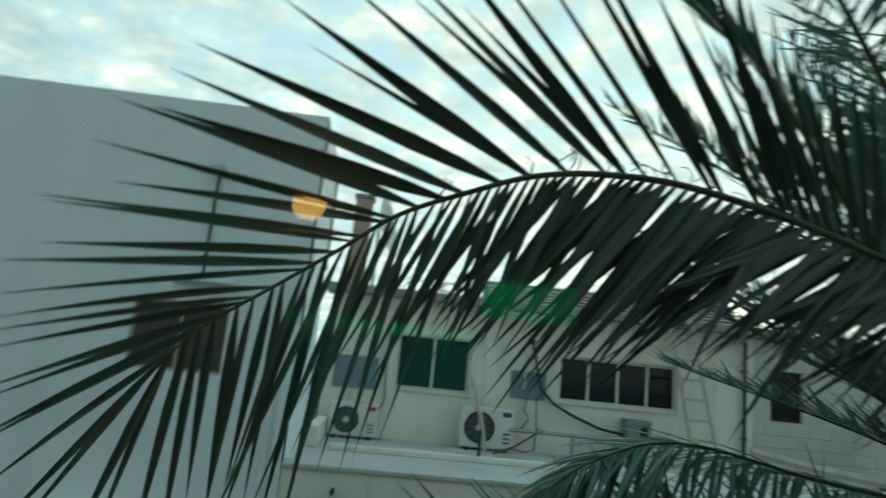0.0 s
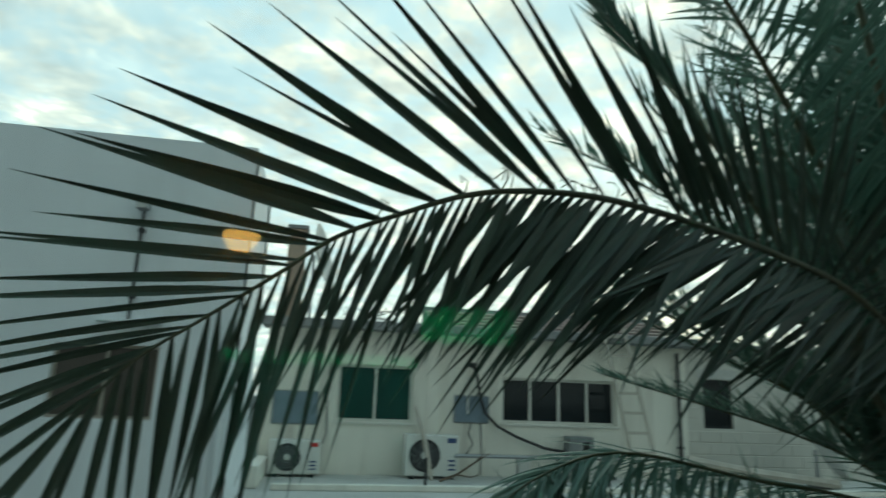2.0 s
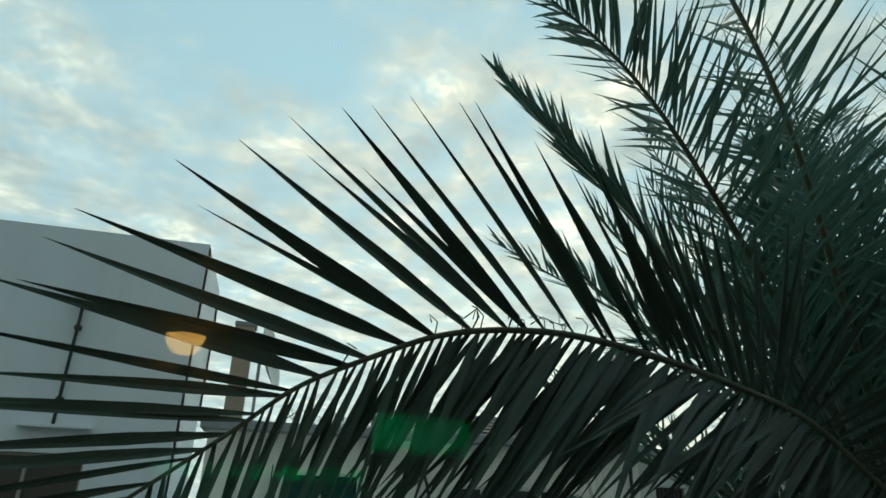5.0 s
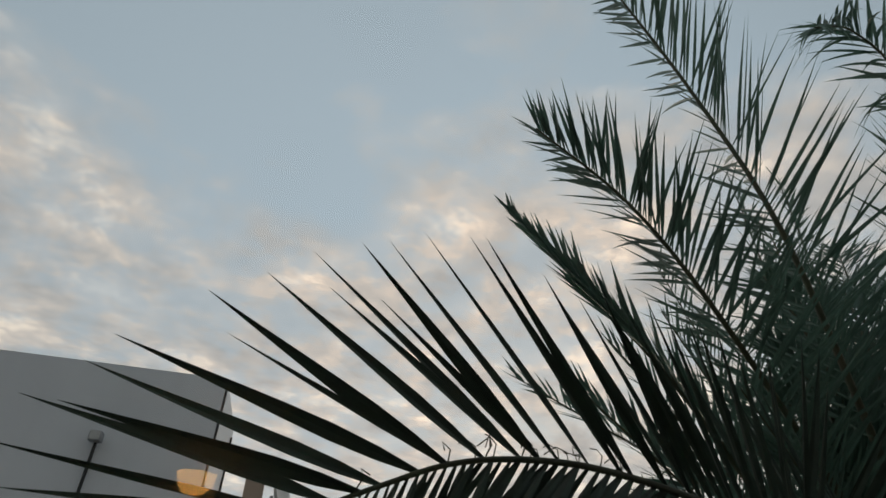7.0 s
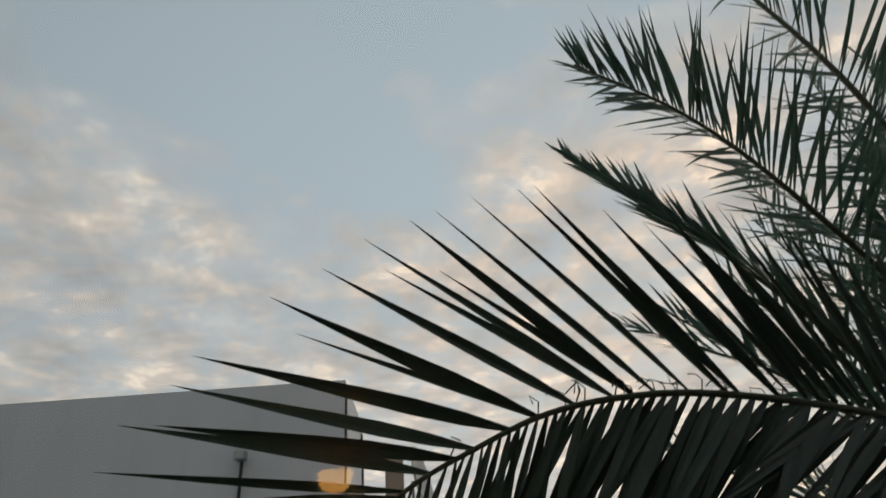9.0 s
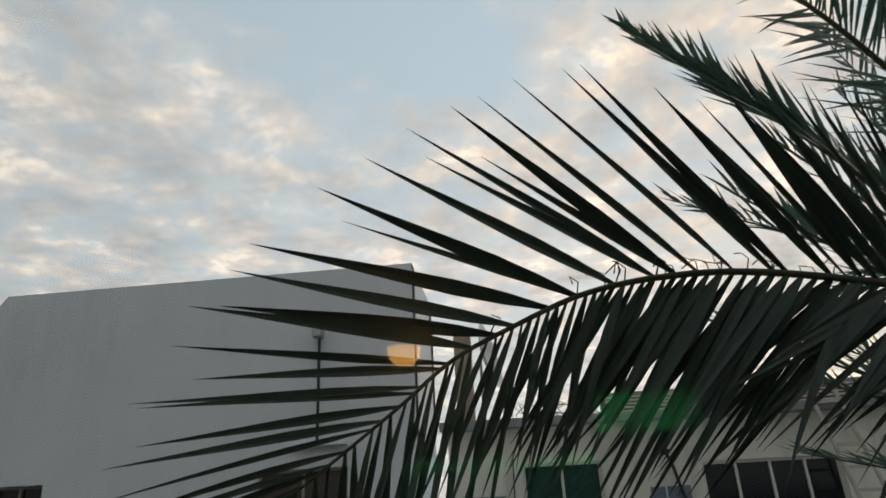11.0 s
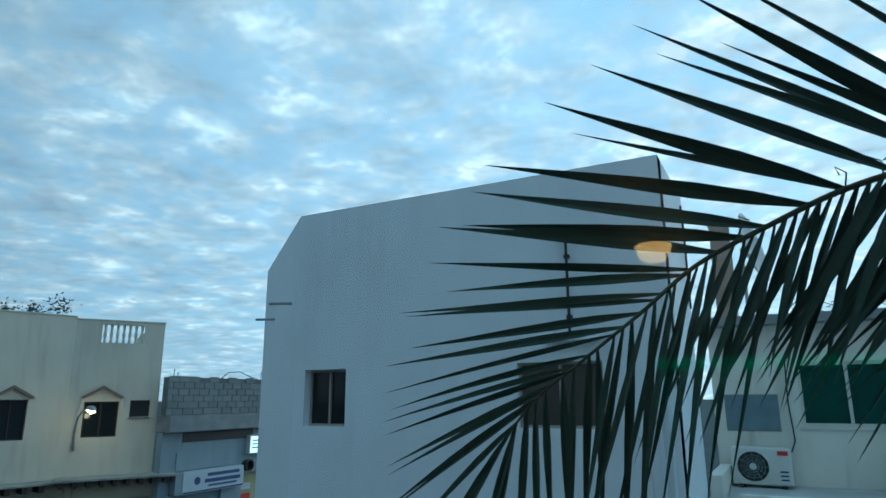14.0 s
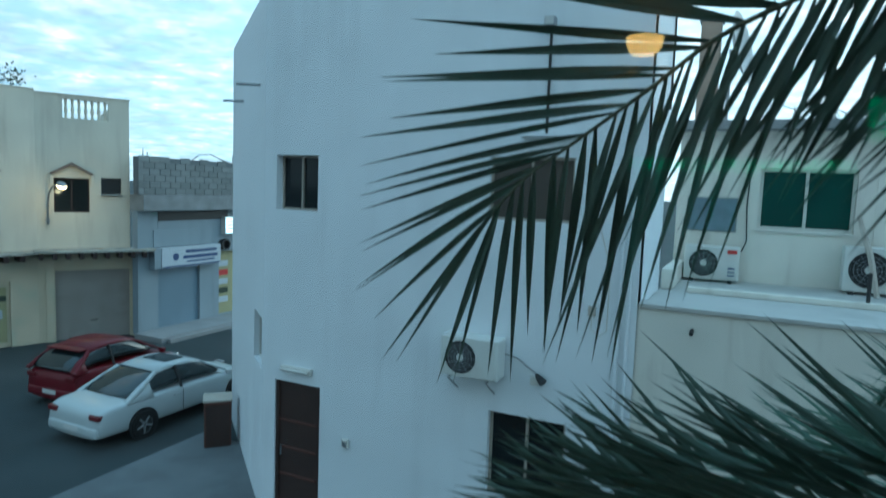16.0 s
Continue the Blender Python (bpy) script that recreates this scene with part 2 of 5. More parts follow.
M = dict(
    white=mat("white_paint", (0.77, 0.79, 0.81), 0.85, vary=0.07, scale=1.1, grain=25, bump=0.3, stain=(0.52, 0.53, 0.54), stain_scale=1.1, stain_amount=0.42, streak=True),
    cream=mat("cream_paint", (0.66, 0.60, 0.48), 0.85, vary=0.10, scale=1.4, grain=22, bump=0.3, stain=(0.40, 0.34, 0.27), stain_scale=1.1, stain_amount=0.65, streak=True),
    cream_old=mat("peeling_cream_paint", (0.58, 0.50, 0.36), 0.9, vary=0.12, scale=1.5, grain=20, bump=0.4, stain=(0.40, 0.44, 0.34), stain_scale=1.6, stain_amount=0.8),
    beige=mat("beige_render", (0.74, 0.71, 0.63), 0.9, vary=0.10, scale=1.3, grain=25, bump=0.3, stain=(0.40, 0.36, 0.31), stain_scale=1.2, stain_amount=0.6, streak=True),
    concrete=mat("concrete", (0.24, 0.245, 0.245), 0.9, vary=0.25, scale=2.5, grain=30, bump=0.35, stain=(0.22, 0.22, 0.22), stain_scale=1.5, stain_amount=0.6),
    screed=mat("terrace_screed", (0.50, 0.49, 0.46), 0.9, vary=0.12, scale=1.3, grain=30, bump=0.3, stain=(0.30, 0.29, 0.27), stain_scale=1.4, stain_amount=0.6),
    block=mat("concrete_block", (0.20, 0.21, 0.205), 0.95, vary=0.30, scale=5, grain=40, bump=0.6, stain=(0.11, 0.115, 0.11), stain_scale=2.5, stain_amount=0.7, per_object=0.35),
    block_pale=mat("pale_block", (0.52, 0.50, 0.45), 0.95, vary=0.10, scale=5, grain=40, bump=0.5, per_object=0.25),
    mortar=mat("mortar", (0.38, 0.38, 0.36), 0.95, vary=0.12, scale=3, grain=40, bump=0.4),
    grey_wall=mat("grey_render", (0.27, 0.31, 0.34), 0.9, vary=0.10, scale=1.2, grain=25, bump=0.3, stain=(0.16, 0.18, 0.20), stain_scale=1.2, stain_amount=0.5, streak=True),
    asphalt=mat("asphalt", (0.050, 0.060, 0.062), 0.95, vary=0.3, scale=0.6, grain=90, bump=0.4, stain=(0.09, 0.09, 0.09), stain_scale=0.4, stain_amount=0.5),
    concrete_dark=mat("worn_concrete", (0.15, 0.16, 0.165), 0.95, vary=0.3, scale=1.2, grain=35, bump=0.4, stain=(0.08, 0.085, 0.09), stain_scale=0.9, stain_amount=0.7),
    canopy=mat("weathered_canopy", (0.36, 0.34, 0.29), 0.95, vary=0.25, scale=3, grain=30, bump=0.5, stain=(0.14, 0.13, 0.11), stain_scale=2.5, stain_amount=0.8),
    kerb=mat("kerb_concrete", (0.28, 0.28, 0.28), 0.9, vary=0.15, scale=2, grain=40, bump=0.3),
    dark_glass=mat("dark_window_glass", (0.012, 0.016, 0.018), 0.08, vary=0.1, bump=0.0),
    smoked=mat("smoked_glass", (0.02, 0.045, 0.04), 0.12, vary=0.1, bump=0.0),
    alu=mat("cream_aluminium", (0.62, 0.60, 0.55), 0.45, vary=0.06, bump=0.05),
    alu_brown=mat("bronze_aluminium", (0.34, 0.30, 0.25), 0.5, vary=0.1, bump=0.05),
    brown_glass=mat("brown_tinted_glass", (0.07, 0.06, 0.05), 0.15, vary=0.15, bump=0.0),
    alu_dark=mat("dark_aluminium", (0.02, 0.024, 0.025), 0.65, vary=0.1, bump=0.03),
    wood_dark=mat("dark_stained_wood", (0.035, 0.018, 0.014), 0.6, vary=0.3, scale=6, grain=80, bump=0.2),
    wood_red=mat("red_brown_wood", (0.09, 0.035, 0.025), 0.7, vary=0.3, scale=4, grain=60, bump=0.2),
    wood_grey=mat("weathered_wood", (0.46, 0.42, 0.36), 0.85, vary=0.2, scale=8, grain=60, bump=0.3),
    ac=mat("white_enamel", (0.68, 0.68, 0.64), 0.5, vary=0.06, scale=3, bump=0.03, stain=(0.40, 0.36, 0.30), stain_scale=3, stain_amount=0.4),
    black=mat("black_plastic", (0.016, 0.017, 0.018), 0.5, vary=0.2, bump=0.03),
    rubber=mat("tyre_rubber", (0.018, 0.018, 0.018), 0.85, vary=0.2, bump=0.2),
    steel=mat("galvanised_steel", (0.34, 0.35, 0.36), 0.45, metal=0.7, vary=0.15, bump=0.05),
    chrome=mat("bright_metal", (0.55, 0.56, 0.57), 0.25, metal=1.0, vary=0.05, bump=0.0),
    cloth_blue=mat("blue_grey_sheet", (0.17, 0.21, 0.25), 0.85, vary=0.2, scale=5, grain=50, bump=0.3),
    shutter=mat("grey_beige_shutter", (0.33, 0.30, 0.27), 0.6, vary=0.12, scale=1.5, bump=0.1, stain=(0.20, 0.18, 0.16), stain_scale=2, stain_amount=0.5),
    shutter_blue=mat("blue_grey_shutter", (0.19, 0.25, 0.31), 0.55, vary=0.12, scale=1.5, bump=0.1),
    red_car=mat("dark_red_car_paint", (0.115, 0.007, 0.014), 0.28, vary=0.08, scale=1, bump=0.0),
    white_car=mat("white_car_paint", (0.50, 0.53, 0.53), 0.25, vary=0.04, scale=1, bump=0.0),
    car_glass=mat("car_glass", (0.015, 0.025, 0.028), 0.05, vary=0.05, bump=0.0),
    tail=mat("red_tail_lamp", (0.12, 0.010, 0.015), 0.15, vary=0.1, bump=0.0),
    plate=mat("plate_white", (0.6, 0.6, 0.58), 0.5, vary=0.05, bump=0.0),
    sign=mat("white_sign_face", (0.48, 0.52, 0.56), 0.4, vary=0.04, bump=0.0),
    sign_blue=mat("sign_blue_print", (0.03, 0.06, 0.16), 0.5, vary=0.1, bump=0.0),
    yellow=mat("yellow_poster", (0.34, 0.32, 0.17), 0.6, vary=0.1, bump=0.0),
    red=mat("red_print", (0.45, 0.03, 0.03), 0.5, vary=0.1, bump=0.0),
    tile_roof=mat("pale_roof_tile", (0.60, 0.50, 0.46), 0.9, vary=0.2, scale=3, bump=0.3, per_object=0.2),
    brown=mat("brown_render", (0.20, 0.15, 0.12), 0.9, vary=0.2, scale=3, bump=0.3),
    dish=mat("dish_paint", (0.55, 0.55, 0.53), 0.6, vary=0.08, scale=3, bump=0.05, stain=(0.35, 0.30, 0.24), stain_scale=3, stain_amount=0.4),
    stack_render=mat("stack_render", (0.34, 0.26, 0.20), 0.85, vary=0.25, scale=3, grain=60, bump=0.3),
    # darker copy of leaf_far, with the fronds' backlit shade put into its colour
    leaf=mat("palm_leaf_shaded", (0.064, 0.093, 0.070), 0.42, vary=0.35, scale=6, grain=120, bump=0.2, stain=(0.055, 0.062, 0.040), stain_scale=5, stain_amount=0.3, per_object=0.2),
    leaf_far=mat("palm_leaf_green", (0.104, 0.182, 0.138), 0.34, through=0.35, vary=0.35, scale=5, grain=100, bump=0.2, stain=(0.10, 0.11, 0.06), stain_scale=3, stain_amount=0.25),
    rachis=mat("palm_rachis", (0.075, 0.085, 0.045), 0.55, vary=0.25, scale=8, bump=0.15, stain=(0.14, 0.08, 0.04), stain_scale=6, stain_amount=0.5),
    trunk=mat("palm_trunk", (0.12, 0.09, 0.065), 0.95, vary=0.35, scale=6, grain=40, bump=0.6),
    bush=mat("bush_leaf", (0.035, 0.05, 0.03), 0.7, vary=0.35, scale=6, bump=0.2),
    plaster=mat("room_plaster", (0.20, 0.195, 0.19), 0.9, vary=0.05, scale=1, bump=0.1),
    floor_tile=mat("room_floor", (0.20, 0.17, 0.15), 0.5, vary=0.1, scale=2, bump=0.1),
    # translucent greens of the added backlit pieces that the window mirrors
    green_cloth=mat("green_curtain", (0.010, 0.062, 0.048), 0.8, vary=0.2, scale=6, bump=0.3, through=0.85),
    green_pale=mat("pale_green_glass", (0.12, 0.62, 0.34), 0.4, vary=0.12, scale=4, bump=0.05, through=0.85),
    lamp_on=glow("street_lamp_glow", (1.0, 0.62, 0.28), 9.0),
    sconce_on=glow("sconce_glow", (1.0, 0.50, 0.12), 6.5),
    sign_on=glow("lit_sign_face", (0.80, 0.95, 1.0), 1.3),
    pane=pane_glass("clear_window_glass"),
    pane_edge=clear_film("window_glass_body"),
)


# ---- mesh helpers ----
def mesh_object(name, bm, material, parent=None, label="", smooth=False):
    if isinstance(bm, bmesh.types.BMesh):
        me = bpy.data.meshes.new(name)
        bm.normal_update()
        bm.to_mesh(me)
        bm.free()
    else:
        me = bpy.data.meshes.new(name)
        me.from_pydata(bm[0], [], bm[1])
        me.update()
    if smooth:
        for p in me.polygons:
            p.use_smooth = True
    for x in (material if isinstance(material, (list, tuple)) else [material]):
        me.materials.append(M[x])
    ob = new(name, me)
    if parent is not None:
        ob.parent = parent
    if label:
        tagged(ob, label)
    return ob


def part(name, bm, material, parent, label="", smooth=False):
    return mesh_object(name, bm, material, parent, label, smooth)


def thing(name, label, category, at=(0, 0, 0), turn=0.0, group="", kind=""):
    ob = new(name)
    ob.matrix_world = pose(*at, 0, 0, turn)
    return tagged(ob, label, category, group, kind)


def box(x0, x1, y0, y1, z0, z1, bevel=0.0, bm=None, m=None):
    bm = bm or bmesh.new()
    made = bmesh.ops.create_cube(bm, size=1)["verts"]
    for v in made:
        v.co = Vector(((x0 + x1) / 2 + v.co.x * (x1 - x0), (y0 + y1) / 2 + v.co.y * (y1 - y0), (z0 + z1) / 2 + v.co.z * (z1 - z0)))
    if bevel:
        edges = list({e for v in made for e in v.link_edges})
        made = [v for v in bmesh.ops.bevel(bm, geom=edges, offset=bevel, segments=2, affect="EDGES", profile=0.5)["verts"]] if len(bm.verts) == 8 else made
    if m is not None:
        bmesh.ops.transform(bm, matrix=m, verts=[v for v in made if v.is_valid])
    return bm


def tube(points, radius, sides=8, bm=None, cap=True):
    """A round bar along points; radius is one number or one for each point."""
    bm = bm or bmesh.new()
    pts = [Vector(p) for p in points]
    rs = radius if isinstance(radius, (list, tuple)) else [radius] * len(pts)
    rings, side = [], None
    for i, p in enumerate(pts):
        d = (pts[min(i + 1, len(pts) - 1)] - pts[max(i - 1, 0)]).normalized()
        ref = side if side is not None else (Vector((0, 0, 1)) if abs(d.z) < 0.9 else Vector((1, 0, 0)))
        a = d.cross(ref).normalized() if side is None else (ref - d * ref.dot(d)).normalized()
        side = a
        b = d.cross(a)
        rings.append([bm.verts.new(p + (a * math.cos(k * math.tau / sides) + b * math.sin(k * math.tau / sides)) * rs[i]) for k in range(sides)])
    for r0, r1 in zip(rings, rings[1:]):
        for k in range(sides):
            bm.faces.new((r0[k], r0[(k + 1) % sides], r1[(k + 1) % sides], r1[k]))
    if cap:
        bm.faces.new(rings[0][::-1])
        bm.faces.new(rings[-1])
    return bm


def lathe(profile, sides=24, bm=None, m=None):
    """Turns (radius, z) pairs about z."""
    bm = bm or bmesh.new()
    rings = [[bm.verts.new((r * math.cos(k * math.tau / sides), r * math.sin(k * math.tau / sides), z)) for k in range(sides)] for r, z in profile]
    for r0, r1 in zip(rings, rings[1:]):
        for k in range(sides):
            bm.faces.new((r0[k], r0[(k + 1) % sides], r1[(k + 1) % sides], r1[k]))
    if m is not None:
        bmesh.ops.transform(bm, matrix=m, verts=[v for r in rings for v in r])
    return bm


def prism(outline, y0, y1, bm=None):
    """An outline in x and z, drawn out along y."""
    bm = bm or bmesh.new()
    a = [bm.verts.new((x, y0, z)) for x, z in outline]
    b = [bm.verts.new((x, y1, z)) for x, z in outline]
    n = len(outline)
    bm.faces.new(a)
    bm.faces.new(b[::-1])
    for i in range(n):
        bm.faces.new((a[i], b[i], b[(i + 1) % n], a[(i + 1) % n]))
    bmesh.ops.recalc_face_normals(bm, faces=bm.faces)
    return bm


def pierced_wall(length, z0, z1, thick, holes):
    """A wall along x from 0 to length whose face lies at y = 0 and whose body lies behind it (y > 0), with holes (x0, x1, z0, z1) through it."""
    us = sorted({0, length, *(h[0] for h in holes), *(h[1] for h in holes)})
    zs = sorted({z0, z1, *(h[2] for h in holes), *(h[3] for h in holes)})
    bm = bmesh.new()

    def solid(i, j):
        if not (0 <= i < len(us) - 1 and 0 <= j < len(zs) - 1):
            return False
        u, z = (us[i] + us[i + 1]) / 2, (zs[j] + zs[j + 1]) / 2
        return not any(h[0] < u < h[1] and h[2] < z < h[3] for h in holes)

    def quad(*p):
        bm.faces.new([bm.verts.new(q) for q in p])

    for i in range(len(us) - 1):
        for j in range(len(zs) - 1):
            if not solid(i, j):
                continue
            a, b, c, d = us[i], us[i + 1], zs[j], zs[j + 1]
            quad((a, 0, c), (b, 0, c), (b, 0, d), (a, 0, d))
            quad((a, thick, d), (b, thick, d), (b, thick, c), (a, thick, c))
            if not solid(i - 1, j):
                quad((a, 0, d), (a, thick, d), (a, thick, c), (a, 0, c))
            if not solid(i + 1, j):
                quad((b, 0, c), (b, thick, c), (b, thick, d), (b, 0, d))
            if not solid(i, j - 1):
                quad((a, 0, c), (a, thick, c), (b, thick, c), (b, 0, c))
            if not solid(i, j + 1):
                quad((a, 0, d), (b, 0, d), (b, thick, d), (a, thick, d))
    bmesh.ops.remove_doubles(bm, verts=bm.verts, dist=0.0005)
    return bm


def placed(ob, m):
    ob.matrix_local = m
    return ob


def window(parent, m, w, h, panes=2, frame="alu", glass="dark_glass", bar=0.045, depth=0.08, sill=False, room=0.0):
    """A sliding window in its opening; m puts its lower left corner, x along the wall and y into it."""
    f = bmesh.new()
    box(0, w, depth, depth + 0.06, 0, bar, bm=f)
    box(0, w, depth, depth + 0.06, h - bar, h, bm=f)
    box(0, bar, depth, depth + 0.06, bar, h - bar, bm=f)
    box(w - bar, w, depth, depth + 0.06, bar, h - bar, bm=f)
    for k in range(1, panes):
        x = w * k / panes
        box(x - bar * 0.45, x + bar * 0.45, depth - 0.01, depth + 0.055, bar, h - bar, bm=f)
    win = placed(part("window", f, frame, parent), m)
    for k in range(panes):
        a, b = w * k / panes, w * (k + 1) / panes
        g = part("pane", box(a + bar * 0.46, b - bar * 0.46, depth + 0.02 + 0.008 * (k % 2), depth + 0.026 + 0.008 * (k % 2), bar, h - bar), glass, win)
    if sill:
        part("sill", box(-0.04, w + 0.04, -0.03, depth, -0.04, -0.004, 0.006), frame, win)
    return win


def along(x, y, z, direction):
    """A frame with x along direction (in plan) and y into the wall, to its left."""
    a = math.degrees(math.atan2(direction[1], direction[0]))
    return pose(x, y, z, 0, 0, a)


# ---- ground and street ----
def sheet(x0, x1, y0, y1, z, nx=1, ny=1):
    bm = bmesh.new()
    bmesh.ops.create_grid(bm, x_segments=nx, y_segments=ny, size=0.5)
    for v in bm.verts:
        v.co = Vector(((x0 + x1) / 2 + v.co.x * (x1 - x0), (y0 + y1) / 2 + v.co.y * (y1 - y0), z))
    return bm


tagged(mesh_object("ground", sheet(-900, 900, -900, 900, 0.0, 8, 8), "asphalt"), "worn grey asphalt of the street and yards", "ground", kind="structure")
pave = box(-17.2, -16.0, 13.9, 40, 0.0, 0.17)
tagged(mesh_object("pavement", pave, "kerb"), "raised concrete pavement before the shops", "pavement", kind="structure")
tagged(mesh_object("kerb", box(-16.0, -15.85, 14.1, 40, 0.0, 0.12), "kerb"), "low concrete kerb step along the shops", "kerb", kind="structure")
apron = prism([(-9.6, 0.0), (-9.6, 0.06), (-1.3, 0.10), (-1.3, 0.0)], 6.2, 9.4)
tagged(mesh_object("forecourt", apron, "concrete_dark"), "worn grey concrete apron at the foot of the white house", "pavement", kind="structure")

# ---- white house ----
WX0, WX1, WY, WTOP = -6.36, -1.247, 7.435, 7.65
white_house = thing("white_house", "white-painted two-storey house with a chamfered corner", "house", (WX0, WY, 0))


def on_front(x, z):
    return pose(x - WX0, 0, z)


front = part("wall", pierced_wall(WX1 - WX0, 0, WTOP, 0.2, [
    (0.205, 0.907, 4.64, 5.39), (0.215, 1.0, 0.08, 2.23), (3.36, 4.36, 4.67, 5.40), (3.47, 4.41, 1.35, 2.38)]), "white", white_house, "white front wall")
CH = Vector((-9.77 - WX0, 10.36 - WY, 0))
CHL = CH.length
chamfer = placed(part("wall", pierced_wall(CHL, 0, WTOP - 0.003, 0.2, [(CHL - 1.0, CHL - 0.2, 2.28, 3.04)]), "white", white_house, "white chamfered wall"),
                 along(CH.x, CH.y, 0, (-CH.x, -CH.y)))
placed(part("wall", pierced_wall(1.75, 0, WTOP - 0.006, 0.2, []), "white", white_house, "white side wall"), along(WX1 - WX0, 0.003, 0, (0, 1)))
placed(part("wall", pierced_wall(6.0, 0, WTOP - 0.009, 0.2, []), "white", white_house, "white rear wall"), along(CH.x + 0.05, CH.y + 6.0, 0, (0, -1)))
placed(part("wall", pierced_wall(11.0, 0, WTOP - 0.012, 0.2, []), "white", white_house, "white back wall"), along(WX1 - WX0, 1.75, 0, (-8.5, 7.1)))
roof_outline = [(0.1, 0.1), (WX1 - WX0 - 0.1, 0.1), (WX1 - WX0 - 0.1, 1.7), (CH.x + 0.1, CH.y + 5.8), (CH.x + 0.1, CH.y + 0.1)]
rb = bmesh.new()
lo = [rb.verts.new((x, y, 6.75)) for x, y in roof_outline]
hi = [rb.verts.new((x, y, 6.95)) for x, y in roof_outline]
rb.faces.new(lo[::-1])
rb.faces.new(hi)
for i in range(5):
    rb.faces.new((lo[i], lo[(i + 1) % 5], hi[(i + 1) % 5], hi[i]))
part("roof", rb, "screed", white_house)
window(white_house, on_front(-6.155, 4.64), 0.702, 0.75, 2, "alu_brown", bar=0.03, depth=0.13)
window(white_house, on_front(-3.0, 4.67), 1.0, 0.73, 2, "alu_brown", "brown_glass", bar=0.03, depth=0.06)
window(white_house, on_front(-2.89, 1.35), 0.94, 1.03, 2, "alu_brown", bar=0.035, depth=0.08)
slit = window(white_house, along(CH.x, CH.y, 0, (-CH.x, -CH.y)) @ pose(CHL - 1.0, 0, 2.28), 0.8, 0.76)
# door with raised panels and rails
d = box(0.0, 0.785, 0.06, 0.10, 0.0, 2.15)
door = placed(part("door", d, "wood_dark", white_house, "dark brown panelled metal door"), on_front(-6.145, 0.08))
part("frame", box(-0.0, 0.05, 0.03, 0.06, 0.0, 2.15), "wood_dark", door)
part("frame", box(0.735, 0.785, 0.03, 0.06, 0.0, 2.15), "wood_dark", door)
for zz in (0.35, 0.75, 1.15, 1.55):
    part("rail", box(0.06, 0.70, 0.035, 0.06, zz, zz + 0.035, 0.006), "wood_red", door)
part("handle", tube([(0.12, 0.06, 1.05), (0.12, 0.0, 1.05), (0.12, 0.0, 1.2), (0.12, 0.06, 1.2)], 0.012), "chrome", door)
part("step", box(0.1, 1.1, -0.28, -0.003, 0.02, 0.16, 0.01), "screed", white_house)
tube_light = thing("wall_light", "unlit white tube light fitting over the door", "lamp", (-6.0, WY, 2.42))
part("body", box(0, 0.52, -0.07, -0.002, -0.03, 0.05, 0.012), "alu", tube_light)
part("diffuser", tube([(0.03, -0.085, 0.005), (0.49, -0.085, 0.005)], 0.018), "ac", tube_light)
# roof spouts
for u, zz in ((CHL - 0.55, 6.42), (CHL - 2.7, 6.42)):
    m = along(CH.x, CH.y, 0, (-CH.x, -CH.y)) @ pose(u, 0, zz)
    placed(part("spout", tube([(0, 0.1, 0), (0, -0.34, -0.02)], 0.022), "steel", white_house, "thin steel roof spout"), m)
# ledge above the window and the downpipe at the corner
placed(part("ledge", box(0, 0.62, -0.12, -0.002, 0, 0.03, 0.004), "white", white_house), on_front(-2.62, 5.62))
for xx in (-1.43, -1.335):
    placed(part("downpipe", tube([(0, -0.022, 0.05), (0, -0.022, 4.9)], 0.02, 10), "white", white_house, "white painted pipe"), on_front(xx, 0.02))
placed(part("corner_pipe", tube([(0.02, 1.6, 0), (0.02, 1.6, 1.0), (0.02, 1.5, 1.35)], 0.014), "black", white_house, "dark pipe up the side wall"), pose(WX1 - WX0, 0, 6.1))
# pole with flood lamp on the wall
pole = thing("wall_pole", "dark steel pole with a small flood lamp on white wall", "lamp", (-2.33, WY, 5.62))
part("pole", tube([(0, -0.05, 0.02), (0, -0.05, 1.2)], 0.017), "black", pole)
part("bracket", box(-0.03, 0.03, -0.06, -0.002, 0.25, 0.29), "black", pole)
part("bracket", box(-0.03, 0.03, -0.06, -0.002, 0.95, 0.99), "black", pole)
fl = part("lamp_head", box(-0.06, 0.06, -0.16, -0.04, 1.18, 1.28, 0.015), "steel", pole)
part("lens", box(-0.045, 0.045, -0.168, -0.161, 1.19, 1.27), "dish", fl)


